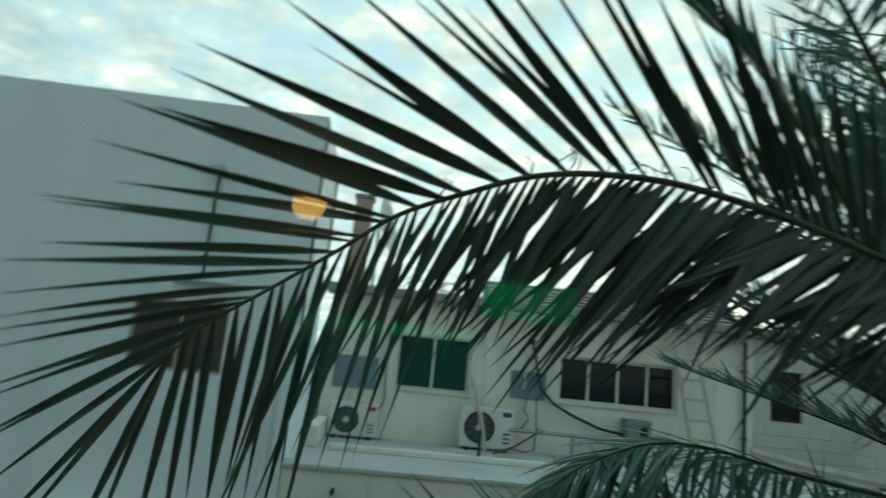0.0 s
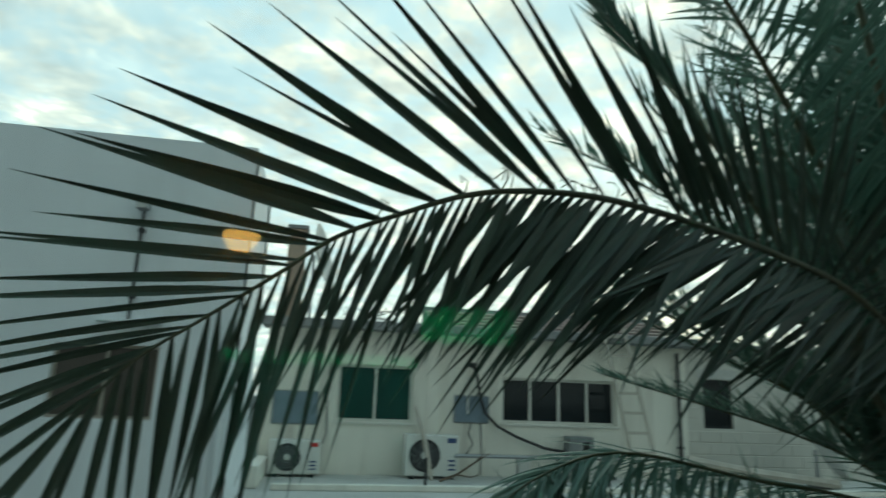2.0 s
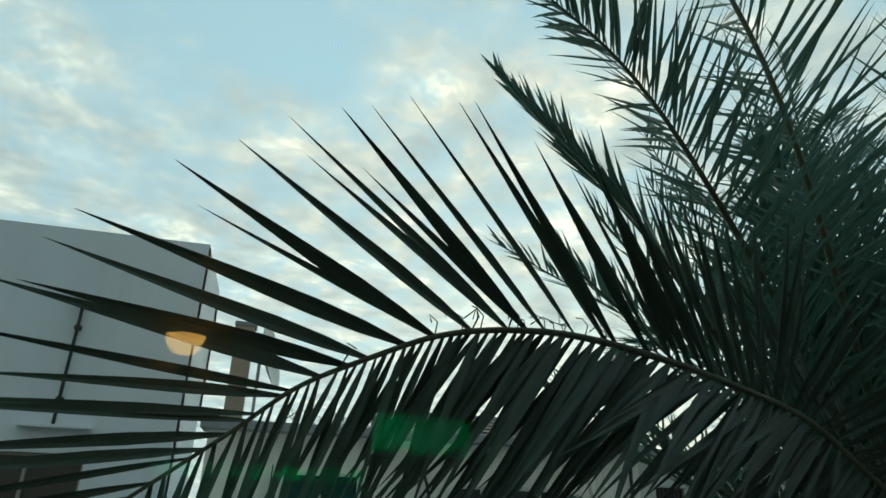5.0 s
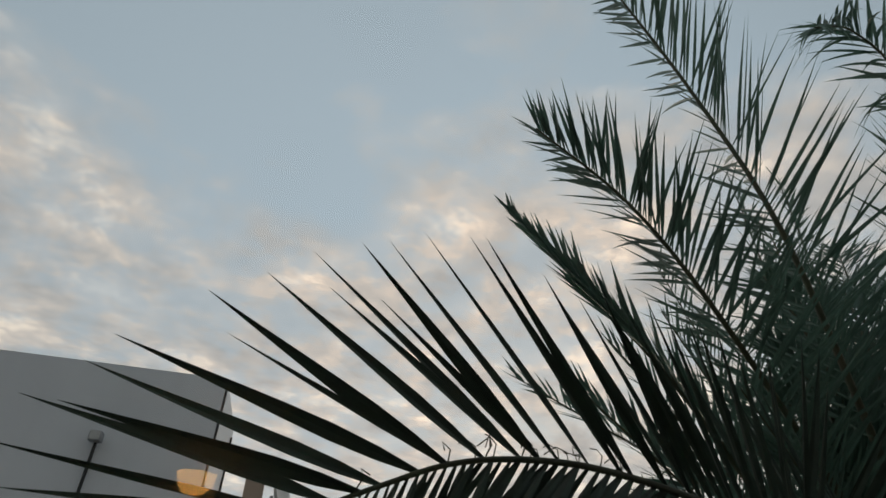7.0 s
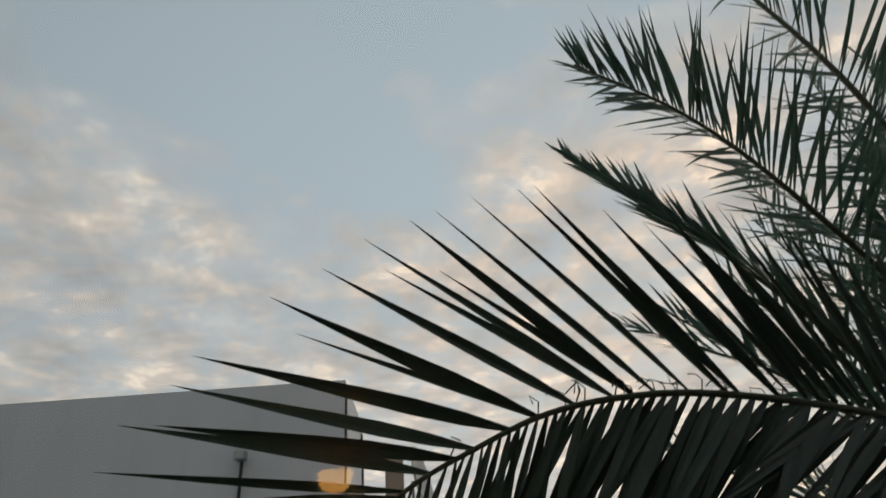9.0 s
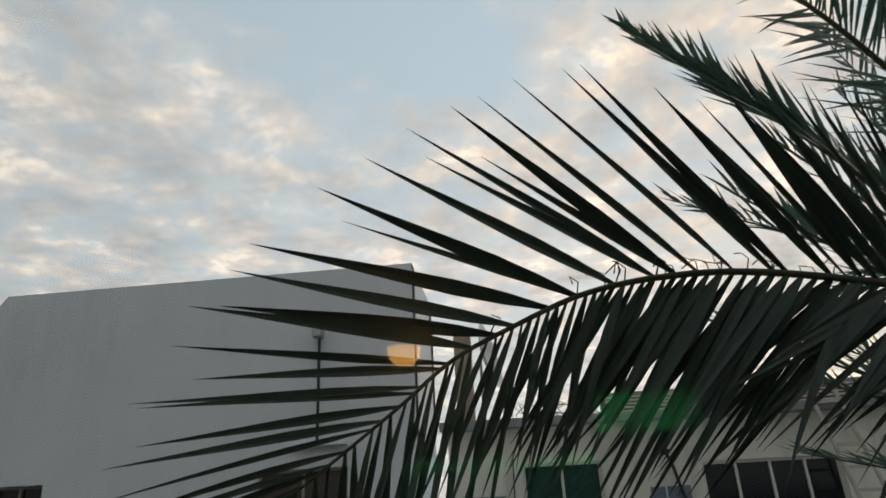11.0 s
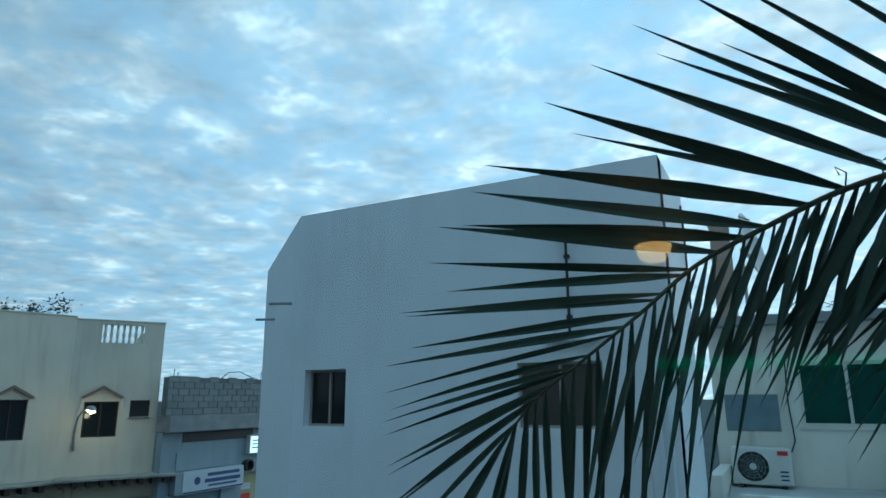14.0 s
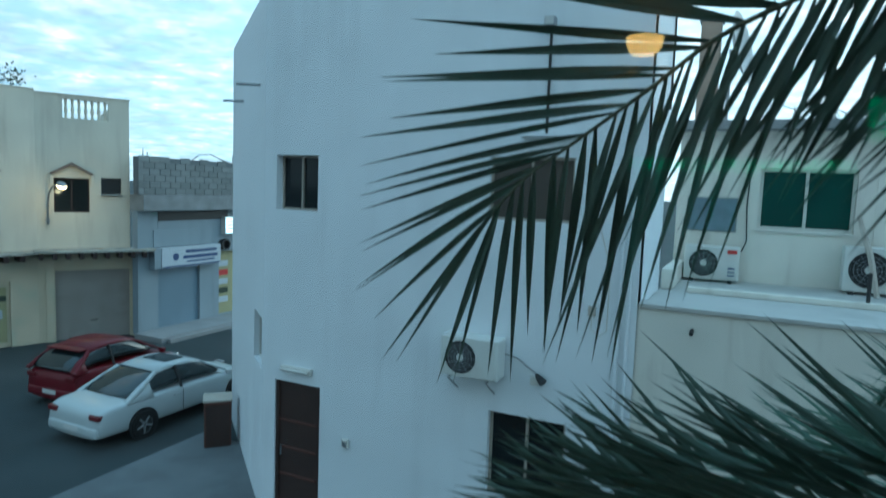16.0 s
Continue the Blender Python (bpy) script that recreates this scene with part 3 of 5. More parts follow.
def ac_unit(at, turn, w, h, label, logo=None, legs=True, deep=0.28):
    """An outdoor cooling unit: case, fan with grille and ribs, side cover, logo plate and feet."""
    ac = thing("air_conditioner", label, "air conditioner", at, turn)
    part("case", box(0, w, -deep, 0, 0.04, h, 0.018), "ac", ac)
    r, cx, cz = h * 0.36, w * 0.36, h * 0.53
    m = pose(cx, -deep - 0.001, cz, 90)
    fan = part("fan_opening", lathe([(0.001, 0.0), (r * 0.96, 0.0), (r, 0.012), (r * 1.04, 0.0)], 28, m=m), "black", ac, "dark round fan opening")
    part("hub", lathe([(0.001, 0.022), (r * 0.22, 0.020), (r * 0.25, 0.0)], 16, m=m), "ac", fan)
    g = bmesh.new()
    for k in range(1, 5):
        rr = r * k / 5
        tube([(cx + rr * math.cos(a * math.tau / 20), -deep - 0.016, cz + rr * math.sin(a * math.tau / 20)) for a in range(21)], 0.003, 4, g, cap=False)
    for k in range(12):
        c, s = math.cos(k * math.tau / 12), math.sin(k * math.tau / 12)
        tube([(cx + 0.2 * r * c, -deep - 0.016, cz + 0.2 * r * s), (cx + r * c, -deep - 0.012, cz + r * s)], 0.003, 4, g)
    part("grille", g, "steel", fan)
    for k in range(3):
        a = k * math.tau / 3 + 0.4
        b = bmesh.new()
        p = [bm_v for bm_v in ((0.03, -0.35), (r * 0.85, -0.55), (r * 0.85, 0.25), (0.03, 0.35))]
        vs = [b.verts.new((cx + q[0] * math.cos(a + q[1]), -deep - 0.006, cz + q[0] * math.sin(a + q[1]))) for q in p]
        vs2 = [b.verts.new(v.co + Vector((0, -0.003, 0))) for v in vs]
        b.faces.new(vs)
        b.faces.new(vs2[::-1])
        part("blade", b, "alu_dark", fan)
    part("service_cover", box(w * 0.76, w - 0.02, -deep - 0.008, -deep - 0.001, h * 0.12, h * 0.55, 0.002), "ac", ac)
    if logo:
        part("logo_plate", box(w * 0.78, w * 0.95, -deep - 0.006, -deep - 0.001, h * 0.82, h * 0.93), logo, ac)
        for k in range(3):
            part("label_bar", box(w * 0.80, w * 0.93, -deep - 0.013, -deep - 0.009, h * (0.2 + 0.1 * k), h * (0.24 + 0.1 * k)), "sign_blue", ac)
    if legs:
        for x in (0.08, w - 0.14):
            part("foot", box(x, x + 0.06, -deep - 0.02, 0.02, 0.0, 0.039), "black", ac)
    return ac


wall_ac = ac_unit((-3.42, WY - 0.01, 2.78), 0, 0.72, 0.52, "white outdoor cooling unit hung on the white wall", None, False)
for x in (0.12, 0.6):
    part("bracket", tube([(x, 0.0, 0.02), (x, -0.3, 0.02), (x, -0.002, -0.18)], 0.012), "steel", wall_ac)
cable = thing("wall_cable", "grey cable with a dark lamp end sagging down the white wall", "cable", (-2.7, WY, 3.1))
part("cable", tube([(0, -0.02, 0), (0.16, -0.02, -0.03), (0.3, -0.03, -0.12), (0.44, -0.04, -0.2)], 0.009), "steel", cable)
part("lamp_end", tube([(0.40, -0.06, -0.17), (0.46, -0.1, -0.21), (0.5, -0.12, -0.24)], [0.02, 0.045, 0.05], 10), "black", cable)
part("junction_box", box(0.32, 0.42, -0.05, -0.002, -0.31, -0.21, 0.008), "alu", cable)
box2 = thing("socket_box", "small weathered meter box with a looped cable on the wall", "box", (-1.72, WY, 3.72))
part("case", box(-0.04, 0.04, -0.05, -0.002, -0.05, 0.06, 0.006), "wood_grey", box2)
part("cable", tube([(0, -0.03, -0.05), (0.0, -0.03, -0.2), (0.09, -0.03, -0.26), (0.17, -0.03, -0.2), (0.17, -0.03, 0.5), (0.05, -0.03, 0.9)], 0.007), "alu", box2)
sock = thing("wall_socket", "small grey outdoor socket beside the door", "socket", (-4.91, WY, 1.55))
part("case", box(-0.05, 0.05, -0.05, -0.002, -0.06, 0.06, 0.01), "alu", sock)
part("cover", box(-0.035, 0.035, -0.062, -0.052, -0.04, 0.03, 0.004), "steel", sock)
crate = thing("cupboard", "dark brown wooden cupboard with a pale top against the white corner", "cupboard", (-9.0, 9.2, 0), 45)
part("body", box(-0.24, 0.24, -0.22, 0.22, 0.0, 0.92, 0.01), "wood_red", crate)
part("top", box(-0.26, 0.26, -0.24, 0.24, 0.921, 0.96, 0.006), "wood_grey", crate)
part("door", box(-0.21, 0.21, -0.235, -0.222, 0.06, 0.86, 0.005), "wood_dark", crate)

# ---- low house with the roof terrace ----
TZ, AY = 3.80, 10.8
low_house = thing("low_house", "low beige house with a roof terrace and a rooftop room", "house", (-1.24, 7.46, 0))
part("wall", box(-0.06, 12, 0, 0.22, 0, TZ + 0.02), "beige", low_house, "beige rendered front wall")
part("coping", box(0.0, 12, -0.03, 0.25, TZ + 0.021, TZ + 0.07, 0.008), "screed", low_house)
part("terrace_floor", box(0.004, 12, 0.221, 6.5, TZ - 0.2, TZ - 0.002), "screed", low_house, "stained screed terrace")
part("step_edge", box(0.35, 12, 1.62, 1.74, TZ, TZ + 0.075, 0.01), "beige", low_house, "pale raised kerb across the terrace")
part("parapet", box(0.02, 0.17, 1.745, 3.2, TZ, TZ + 0.27, 0.01), "beige", low_house)
part("side_wall", box(11.8, 12.0, 0.23, 6.5, 0, TZ - 0.21), "beige", low_house)
part("spout", tube([(0.55, 0.05, TZ - 0.16), (0.55, -0.12, TZ - 0.18)], 0.022), "black", low_house)

annex = thing("rooftop_room", "cream rendered rooftop room with sliding windows", "building", (-1.24, AY, TZ))
AX = -1.24
part("wall", pierced_wall(2.75, 0, 2.2, 0.18, [(1.12, 2.32, 0.79, 1.67)]), "beige", annex, "cream rendered wall")
placed(part("wall", pierced_wall(4.2, 0, 2.2, 0.18, [(1.06, 3.07, 0.83, 1.57)]), "beige", annex, "cream rendered wall"), pose(2.75, 0.07, 0))
part("corner_fillet", box(2.55, 2.76, -0.02, 0.2, 0, 2.196), "beige", annex)
placed(part("end_wall", box(0, 0.18, 0, 4, 0, 2.196), "beige", annex), pose(6.95, 0.07, 0))
window(annex, pose(1.12, 0, 0.79), 1.2, 0.88, 2, "alu", "smoked", sill=True)
window(annex, pose(2.75 + 1.06, 0.07, 0.83), 2.01, 0.74, 4, "alu", "dark_glass", sill=True)
part("eave", box(-0.1, 7.25, -0.32, 0.4, 2.2, 2.33, 0.01), "concrete", annex, "dark grey concrete eave slab")
part("roof", prism([(-0.1, 2.333), (7.25, 2.333), (7.25, 2.38), (-0.1, 2.38)], 0.1, 4.2), "concrete", annex)
tiles = bmesh.new()
for row in range(5):
    for k in range(24):
        x0 = 2.6 + 0.19 * k
        box(x0, x0 + 0.175, 0.02 + 0.16 * row, 0.2 + 0.16 * row, 2.36 + 0.075 * row, 2.385 + 0.075 * row, bm=tiles)
tagged(part("roof_tiles", tiles, "tile_roof", annex, "faded pink roof tiles"), kind="stuff")
part("roof_bed", prism([(2.55, 2.382), (7.2, 2.382), (7.2, 2.78), (2.55, 2.78)], 0.85, 1.0), "concrete", annex)
downpipe = thing("downpipe", "black drain pipe up the wall edge", "pipe", (5.7, AY, TZ))
part("pipe", tube([(0, 0.0, 0.0), (0, 0.0, 2.1)], 0.03, 10), "black", downpipe)
for zz in (0.5, 1.6):
    part("clip", box(-0.04, 0.04, -0.035, 0.06, zz, zz + 0.03), "black", downpipe)
for x0, z0, w, h in ((-1.07, 4.54, 0.66, 0.47), (1.78, 4.63, 0.55, 0.40)):
    y = AY if x0 < 1 else AY + 0.07
    pt = thing("covered_opening", "blue-grey sheet taped over a cooler opening", "cover", (x0, y, z0))
    b = bmesh.new()
    bmesh.ops.create_grid(b, x_segments=10, y_segments=8, size=0.5)
    for v in b.verts:
        v.co = Vector(((v.co.x + 0.5) * w, -0.03 + 0.012 * math.sin(v.co.x * 23) * math.cos(v.co.y * 17), (v.co.y + 0.5) * h))
    sheet_part = part("sheet", b, "cloth_blue", pt, smooth=True)
    part("frame", box(-0.02, w + 0.02, -0.015, -0.002, -0.02, h + 0.02), "concrete", pt)
ac_unit((-1.05, AY - 0.12, TZ), 0, 0.74, 0.52, "small white outdoor cooling unit on the terrace", "red")
ac_unit((0.95, AY - 0.12, TZ), 0, 0.82, 0.64, "white outdoor cooling unit with a blue logo plate on the terrace", "sign_blue")
# board leaning before the larger unit
lean = thing("plank", "pale weathered plank leaning against the cooling unit", "plank", (1.2, AY - 0.62, TZ))
part("board", tube([(0.12, 0, 0.02), (0.02, 0.1, 0.55), (-0.1, 0.42, 1.05)], [0.035, 0.04, 0.03], 6), "wood_grey", lean)
stick = thing("steel_rod", "short dark steel rod standing at the terrace edge", "rod", (1.07, 9.15, TZ))
part("rod", tube([(0, 0, 0), (0, 0, 0.42)], 0.022, 8), "black", stick)
branch = thing("dry_branch", "dry broken branch lying on the terrace", "branch", (1.75, AY - 0.85, TZ))
part("stem", tube([(-0.35, 0, 0.03), (-0.1, 0, 0.12), (0.2, 0.05, 0.3), (0.42, 0.1, 0.42)], [0.02, 0.018, 0.014, 0.006]), "trunk", branch)
part("twig", tube([(0.2, 0.05, 0.3), (0.3, 0.0, 0.42), (0.33, 0.0, 0.5)], [0.012, 0.008, 0.004]), "trunk", branch)
part("twig", tube([(-0.1, 0, 0.12), (0.1, -0.1, 0.1), (0.25, -0.12, 0.16)], [0.012, 0.008, 0.004]), "trunk", branch)
hose = thing("black_hose", "black hose hanging down the wall and along the terrace", "hose", (2.05, AY, TZ))
part("hose", tube([(-0.02, 0.09, 1.72), (0.0, 0.0, 1.75), (0.07, -0.02, 1.55), (0.13, -0.02, 1.25), (0.2, -0.02, 1.0), (0.42, -0.03, 0.78), (0.75, -0.04, 0.62), (1.2, -0.05, 0.46), (1.62, -0.08, 0.4), (2.0, -0.2, 0.2), (2.3, -0.35, 0.03)], 0.024, 8), "black", hose, smooth=True)
part("nozzle", tube([(-0.03, 0.075, 1.73), (0.03, -0.04, 1.74)], 0.04, 8), "black", hose)

ladder = thing("ladder", "pale metal ladder leaning on the rooftop room", "ladder", (4.75, AY - 0.35, TZ))
top, foot = Vector((-0.58, 0.0, 2.45)), Vector((-0.16, -0.25, 0.0))
for s in (0.0, 0.40):
    part("stile", tube([foot + Vector((s, 0, 0)), top + Vector((s * 0.92, 0, 0))], 0.030, 6), "wood_grey", ladder)
for k in range(8):
    f = 0.06 + k * 0.125
    p = foot.lerp(top, f)
    part("rung", box(p.x, p.x + 0.39, p.y - 0.03, p.y + 0.03, p.z - 0.024, p.z + 0.024), "wood_grey", ladder)
for x in (2.77, 3.42, 3.84):
    post = tagged(mesh_object("concrete_post", box(x - 0.09, x + 0.09, AY - 0.55, AY - 0.37, TZ, TZ + 0.32, 0.012), "screed"), "short rough concrete post on the terrace", "post", "terrace posts")
rail = tagged(mesh_object("pipe_rail", tube([(1.7, AY - 0.46, TZ + 0.35), (4.4, AY - 0.46, TZ + 0.35)], 0.028, 8), "steel"), "grey pipe lying along the concrete posts", "pipe")
gbox = thing("metal_box", "grey metal box with an opening on the terrace", "box", (3.62, AY - 0.25, TZ))
part("case", pierced_wall(0.4, 0, 0.66, 0.28, [(0.22, 0.34, 0.42, 0.58)]), "concrete", gbox)
beam = thing("long_beam", "long pale wooden beam sloping on the terrace", "beam", (5.7, AY - 0.4, TZ))
part("beam", tube([(-0.1, 0.05, 0.36), (0.9, -0.25, 0.2), (2.1, -0.6, 0.08)], 0.075, 6), "wood_grey", beam)


def dish(name, at, r, lean_deg, turn, label, arm=True, stand=0.25):
    t = thing(name, label, "satellite dish", at, turn)
    prof = [(0.001, 0.0)] + [(r * k / 6, r * 0.22 * (k / 6) ** 2) for k in range(1, 7)] + [(r * 1.015, r * 0.215), (r, r * 0.2)] + [(r * k / 6, r * 0.22 * (k / 6) ** 2 - 0.012) for k in range(5, 0, -1)] + [(0.001, -0.012)]
    m = pose(0, 0, stand + r * 0.95, 90 - lean_deg)
    part("reflector", lathe(prof, 32, m=m), "dish", t, smooth=True)
    part("mast", tube([(0, 0.08, 0), (0, 0.08, stand + r)], 0.03, 8), "steel", t)
    part("foot", box(-0.15, 0.15, -0.07, 0.23, 0, 0.03), "concrete", t)
    if arm:
        tip = m @ Vector((0, 0, r * 0.9))
        for a in (0.3, 2.4, 4.4):
            part("strut", tube([m @ Vector((r * 0.9 * math.cos(a), r * 0.9 * math.sin(a), r * 0.18)), tip], 0.01, 6), "steel", t)
        part("receiver", tube([tip - Vector((0, 0.05, 0)), tip + Vector((0, 0.06, 0))], 0.035, 8), "alu", t)
    return t


dish("satellite_dish", (7.75, AY - 0.75, TZ), 0.52, 25, 62, "weathered white satellite dish standing on the terrace", True, 0.06)
dish("satellite_dish", (-0.62, AY + 1.5, 6.18), 0.62, 12, 78, "tall pale satellite dish on the roof seen edge-on", False, 0.7)
chim = thing("roof_stack", "brown rendered stack on the roof", "chimney", (-0.98, AY + 0.9, 6.18))
part("stack", box(-0.15, 0.15, -0.15, 0.15, 0, 1.62, 0.015), "stack_render", chim)
part("cap", box(-0.18, 0.18, -0.18, 0.18, 1.621, 1.69, 0.01), "concrete", chim)
debris = thing("roof_wire", "tangle of rusty wire on the roof edge", "wire", (0.35, AY + 0.6, 6.18))
rng = random.Random(4)
for k in range(7):
    pts = [(rng.uniform(-0.6, 0.6), rng.uniform(-0.3, 0.3), 0.0)]
    for j in range(5):
        pts.append((pts[-1][0] + rng.uniform(-0.25, 0.25), pts[-1][1] + rng.uniform(-0.1, 0.1), rng.uniform(0.04, 0.3)))
    pts.append((pts[-1][0], pts[-1][1], 0.0))
    part("wire", tube(pts, 0.008, 5), "black", debris)
parapet = thing("roof_parapet", "pale parapet blocks along the roof", "parapet", (2.6, AY + 1.25, 6.18))
for k, (w, h) in enumerate(((0.7, 0.3), (0.5, 0.42), (0.9, 0.3), (0.7, 0.2))):
    x = sum(a for a, _ in ((0.7, 0), (0.5, 0), (0.9, 0), (0.7, 0))[:k]) + 0.04 * k
    part("coping_block", box(x, x + w, 0, 0.2, 0, h, 0.01), "screed", parapet)

# barred opening in the block wall beyond the pipe
block_wall = tagged(new("wall_block"), "unpainted pale concrete block wall on the terrace", "wall", kind="structure")
block_wall.matrix_world = pose(5.76, AY + 0.2, TZ)
part("mortar_bed", pierced_wall(5.0, 0, 2.2, 0.16, [(0.52, 1.09, 0.84, 1.68)]), "block_pale", block_wall)
bw = window(block_wall, pose(0.52, -0.02, 0.84), 0.57, 0.84, 1, "alu_dark", "dark_glass", depth=0.08)
for k in range(7):
    part("window_bar", tube([(0.06 + k * 0.075, 0.03, 0.02), (0.06 + k * 0.075, 0.03, 0.82)], 0.008, 6), "black", bw)
part("lintel", box(0.4, 1.2, -0.03, 0.1, 1.69, 1.86, 0.008), "screed", block_wall)
part("cap", box(0, 5.0, -0.12, 0.3, 2.203, 2.32, 0.01), "concrete", block_wall)

# ---- cream house across the street ----
YD = Vector((0.51, 0.86, 0)).normalized()          # along its front, to the shop
Y0 = Vector((-17.5, 14.5, 0))
YW = 2.85
cream_house = new("cream_house")
tagged(cream_house, "cream-painted two-storey house with a garage shutter and a pediment window", "house")
ym = along(*(Y0 - YD * YW), YD)
cream_house.matrix_world = ym


def yx(u):
    return YW - u


part("wall", pierced_wall(YW - 0.38, 2.78, 7.35, 0.22, [(yx(2.41), yx(1.48), 3.9, 4.93), (yx(1.17), yx(0.61), 4.47, 4.96), (yx(2.15), yx(0.94), 6.69, 7.25)]), "cream", cream_house, "cream upper wall with stains")
part("wall", pierced_wall(YW - 0.0, 0, 2.777, 0.22, [(yx(2.42), yx(0.40), 0.0, 2.15)]), "cream_old", cream_house, "peeling lower wall")
left_m = ym.inverted() @ along(*(Y0 - YD * YW - Vector((-0.25, -0.97, 0)).normalized() * -9.0), (0.25, 0.97))
placed(part("wall", pierced_wall(9.0, 2.78, 7.42, 0.22, [(7.2, 8.0, 3.9, 5.0)]), "cream", cream_house, "cream upper side wall"), left_m)
placed(part("wall", pierced_wall(9.0, 0, 2.777, 0.22, [(5.9, 8.3, 0.0, 1.9)]), "cream_old", cream_house, "peeling painted lower wall"), left_m)
part("end_wall", box(YW - 0.6, YW - 0.383, 0.22, 6, 2.78, 7.345), "cream", cream_house)
part("roof", box(-3, YW - 0.62, 0.25, 7, 6.4, 6.55), "screed", cream_house)
window(cream_house, pose(yx(2.41), 0, 3.9), 0.93, 1.03, 2, "wood_dark", "dark_glass", 0.04)
# black backing gives the empty cooler hole its shade
part("cooler_recess", box(yx(1.17), yx(0.61), 0.14, 0.2, 4.47, 4.96), "black", cream_house, "black panel for the shade inside the empty cooler opening")
part("cooler_shelf", box(yx(1.2), yx(0.58), -0.08, -0.002, 4.42, 4.465, 0.006), "concrete", cream_house)
ped = prism([(yx(2.52), 5.06), (yx(1.94), 5.40), (yx(1.36), 5.06), (yx(1.43), 5.02), (yx(1.94), 5.31), (yx(2.45), 5.02)], -0.12, -0.002)
part("pediment", ped, "brown", cream_house, "small gabled hood over the window")
for u in (2.47, 1.41):
    part("hood_bracket", box(yx(u) - 0.04, yx(u) + 0.04, -0.09, -0.002, 4.72, 5.015, 0.008), "cream", cream_house)
placed(part("pediment", prism([(0, 0), (0.55, 0.33), (1.1, 0), (1.02, -0.04), (0.55, 0.24), (0.08, -0.04)], -0.12, -0.002), "brown", cream_house), left_m @ pose(7.05, 0, 5.06))
window(cream_house, left_m @ pose(7.2, 0, 3.9), 0.8, 1.1, 2, "wood_dark", "dark_glass", 0.04)
# balusters in the parapet opening
for k in range(7):
    x = yx(2.15) + 0.09 + k * 0.172
    part("baluster", lathe([(0.035, 6.695), (0.045, 6.74), (0.025, 6.80), (0.055, 6.92), (0.028, 7.06), (0.045, 7.19), (0.04, 7.245)], 10, m=pose(x, 0.1, 0)), "cream", cream_house, smooth=True)
part("coping", box(-0.03, YW - 0.35, -0.03, 0.25, 7.352, 7.39, 0.006), "cream", cream_house)
placed(part("coping", box(0, 9.0, -0.03, 0.25, 7.422, 7.46, 0.006), "cream", cream_house), left_m)
# canopy slab on rafters
part("canopy", box(-0.1, YW + 0.25, -0.75, -0.003, 2.74, 2.82, 0.015), "canopy", cream_house, "worn concrete canopy on rafter ends")
placed(part("canopy", box(0.5, 8.85, -0.6, -0.003, 2.70, 2.77, 0.015), "canopy", cream_house, "worn concrete canopy on rafter ends"), left_m)
for k in range(9):
    part("rafter", box(0.02 + k * 0.34, 0.13 + k * 0.34, -0.72, -0.003, 2.56, 2.735), "wood_dark", cream_house)
for k in range(20):
    placed(part("rafter", box(0.8 + k * 0.4, 0.92 + k * 0.4, -0.57, -0.003, 2.52, 2.695), "wood_dark", cream_house), left_m)
for u in (2.56, 0.26):
    part("pillar", box(yx(u) - 0.1, yx(u) + 0.1, -0.06, -0.002, 0, 2.6, 0.01), "cream_old", cream_house)
gar = part("garage_shutter", box(yx(2.42), yx(0.40), 0.16, 0.19, 0, 2.15), "shutter", cream_house, "grey-beige roller shutter, closed")
for k in range(21):
    part("slat", box(yx(2.42), yx(0.40), 0.135, 0.159, 0.01 + k * 0.102, 0.095 + k * 0.102), "shutter", gar)
part("handle", box(yx(1.5), yx(1.3), 0.11, 0.134, 0.55, 0.58), "black", gar)
gate = placed(part("gate", box(5.9, 8.3, 0.1, 0.14, 0, 1.9), "cream_old", cream_house, "painted sheet gate with faded bars"), left_m)
for k in range(4):
    part("gate_panel", box(6.0 + 0.57 * k, 6.5 + 0.57 * k, 0.075, 0.099, 0.15, 1.75, 0.006), "yellow" if k == 3 else "cream_old", gate)
part("paint_bars", box(7.7, 8.2, 0.06, 0.073, 1.35, 1.5), "bush", gate)
part("paint_bars", box(7.75, 8.1, 0.06, 0.073, 0.85, 1.1), "sign", gate)

lampm = ym @ pose(yx(2.57), 0, 0)
street_lamp = new("street_lamp")
street_lamp.matrix_world = lampm
tagged(street_lamp, "lit street lamp on a curved bracket on the cream wall", "street lamp")
part("arm", tube([(0, -0.05, 3.55), (0.0, -0.08, 4.1), (0.03, -0.15, 4.45), (0.12, -0.4, 4.66), (0.25, -0.75, 4.74)], 0.028, 8), "steel", street_lamp, smooth=True)
part("bracket", box(-0.06, 0.06, -0.08, -0.002, 3.62, 3.72, 0.008), "steel", street_lamp)
part("bracket", box(-0.05, 0.05, -0.08, -0.002, 4.05, 4.12, 0.008), "steel", street_lamp)
hm = pose(0.32, -0.95, 4.72, 12, 0, 18)
part("head", lathe([(0.001, 0.09), (0.07, 0.085), (0.12, 0.04), (0.13, 0.0)], 16, m=hm @ Matrix.Diagonal((0.9, 1.7, 1, 1))), "steel", street_lamp, "grey lamp housing", smooth=True)
part("bulb_cover", lathe([(0.125, 0.0), (0.11, -0.06), (0.06, -0.10), (0.001, -0.11)], 16, m=hm @ Matrix.Diagonal((0.9, 1.6, 1, 1))), "lamp_on", street_lamp, "glowing warm lens", smooth=True)
bulb = new("street_lamp_light", bpy.data.lights.new("street_lamp_light", "POINT"))
bulb.data.energy, bulb.data.color, bulb.data.shadow_soft_size = 6, (1.0, 0.68, 0.36), 0.08
bulb.matrix_world = lampm @ pose(0.32, -0.95, 4.50)

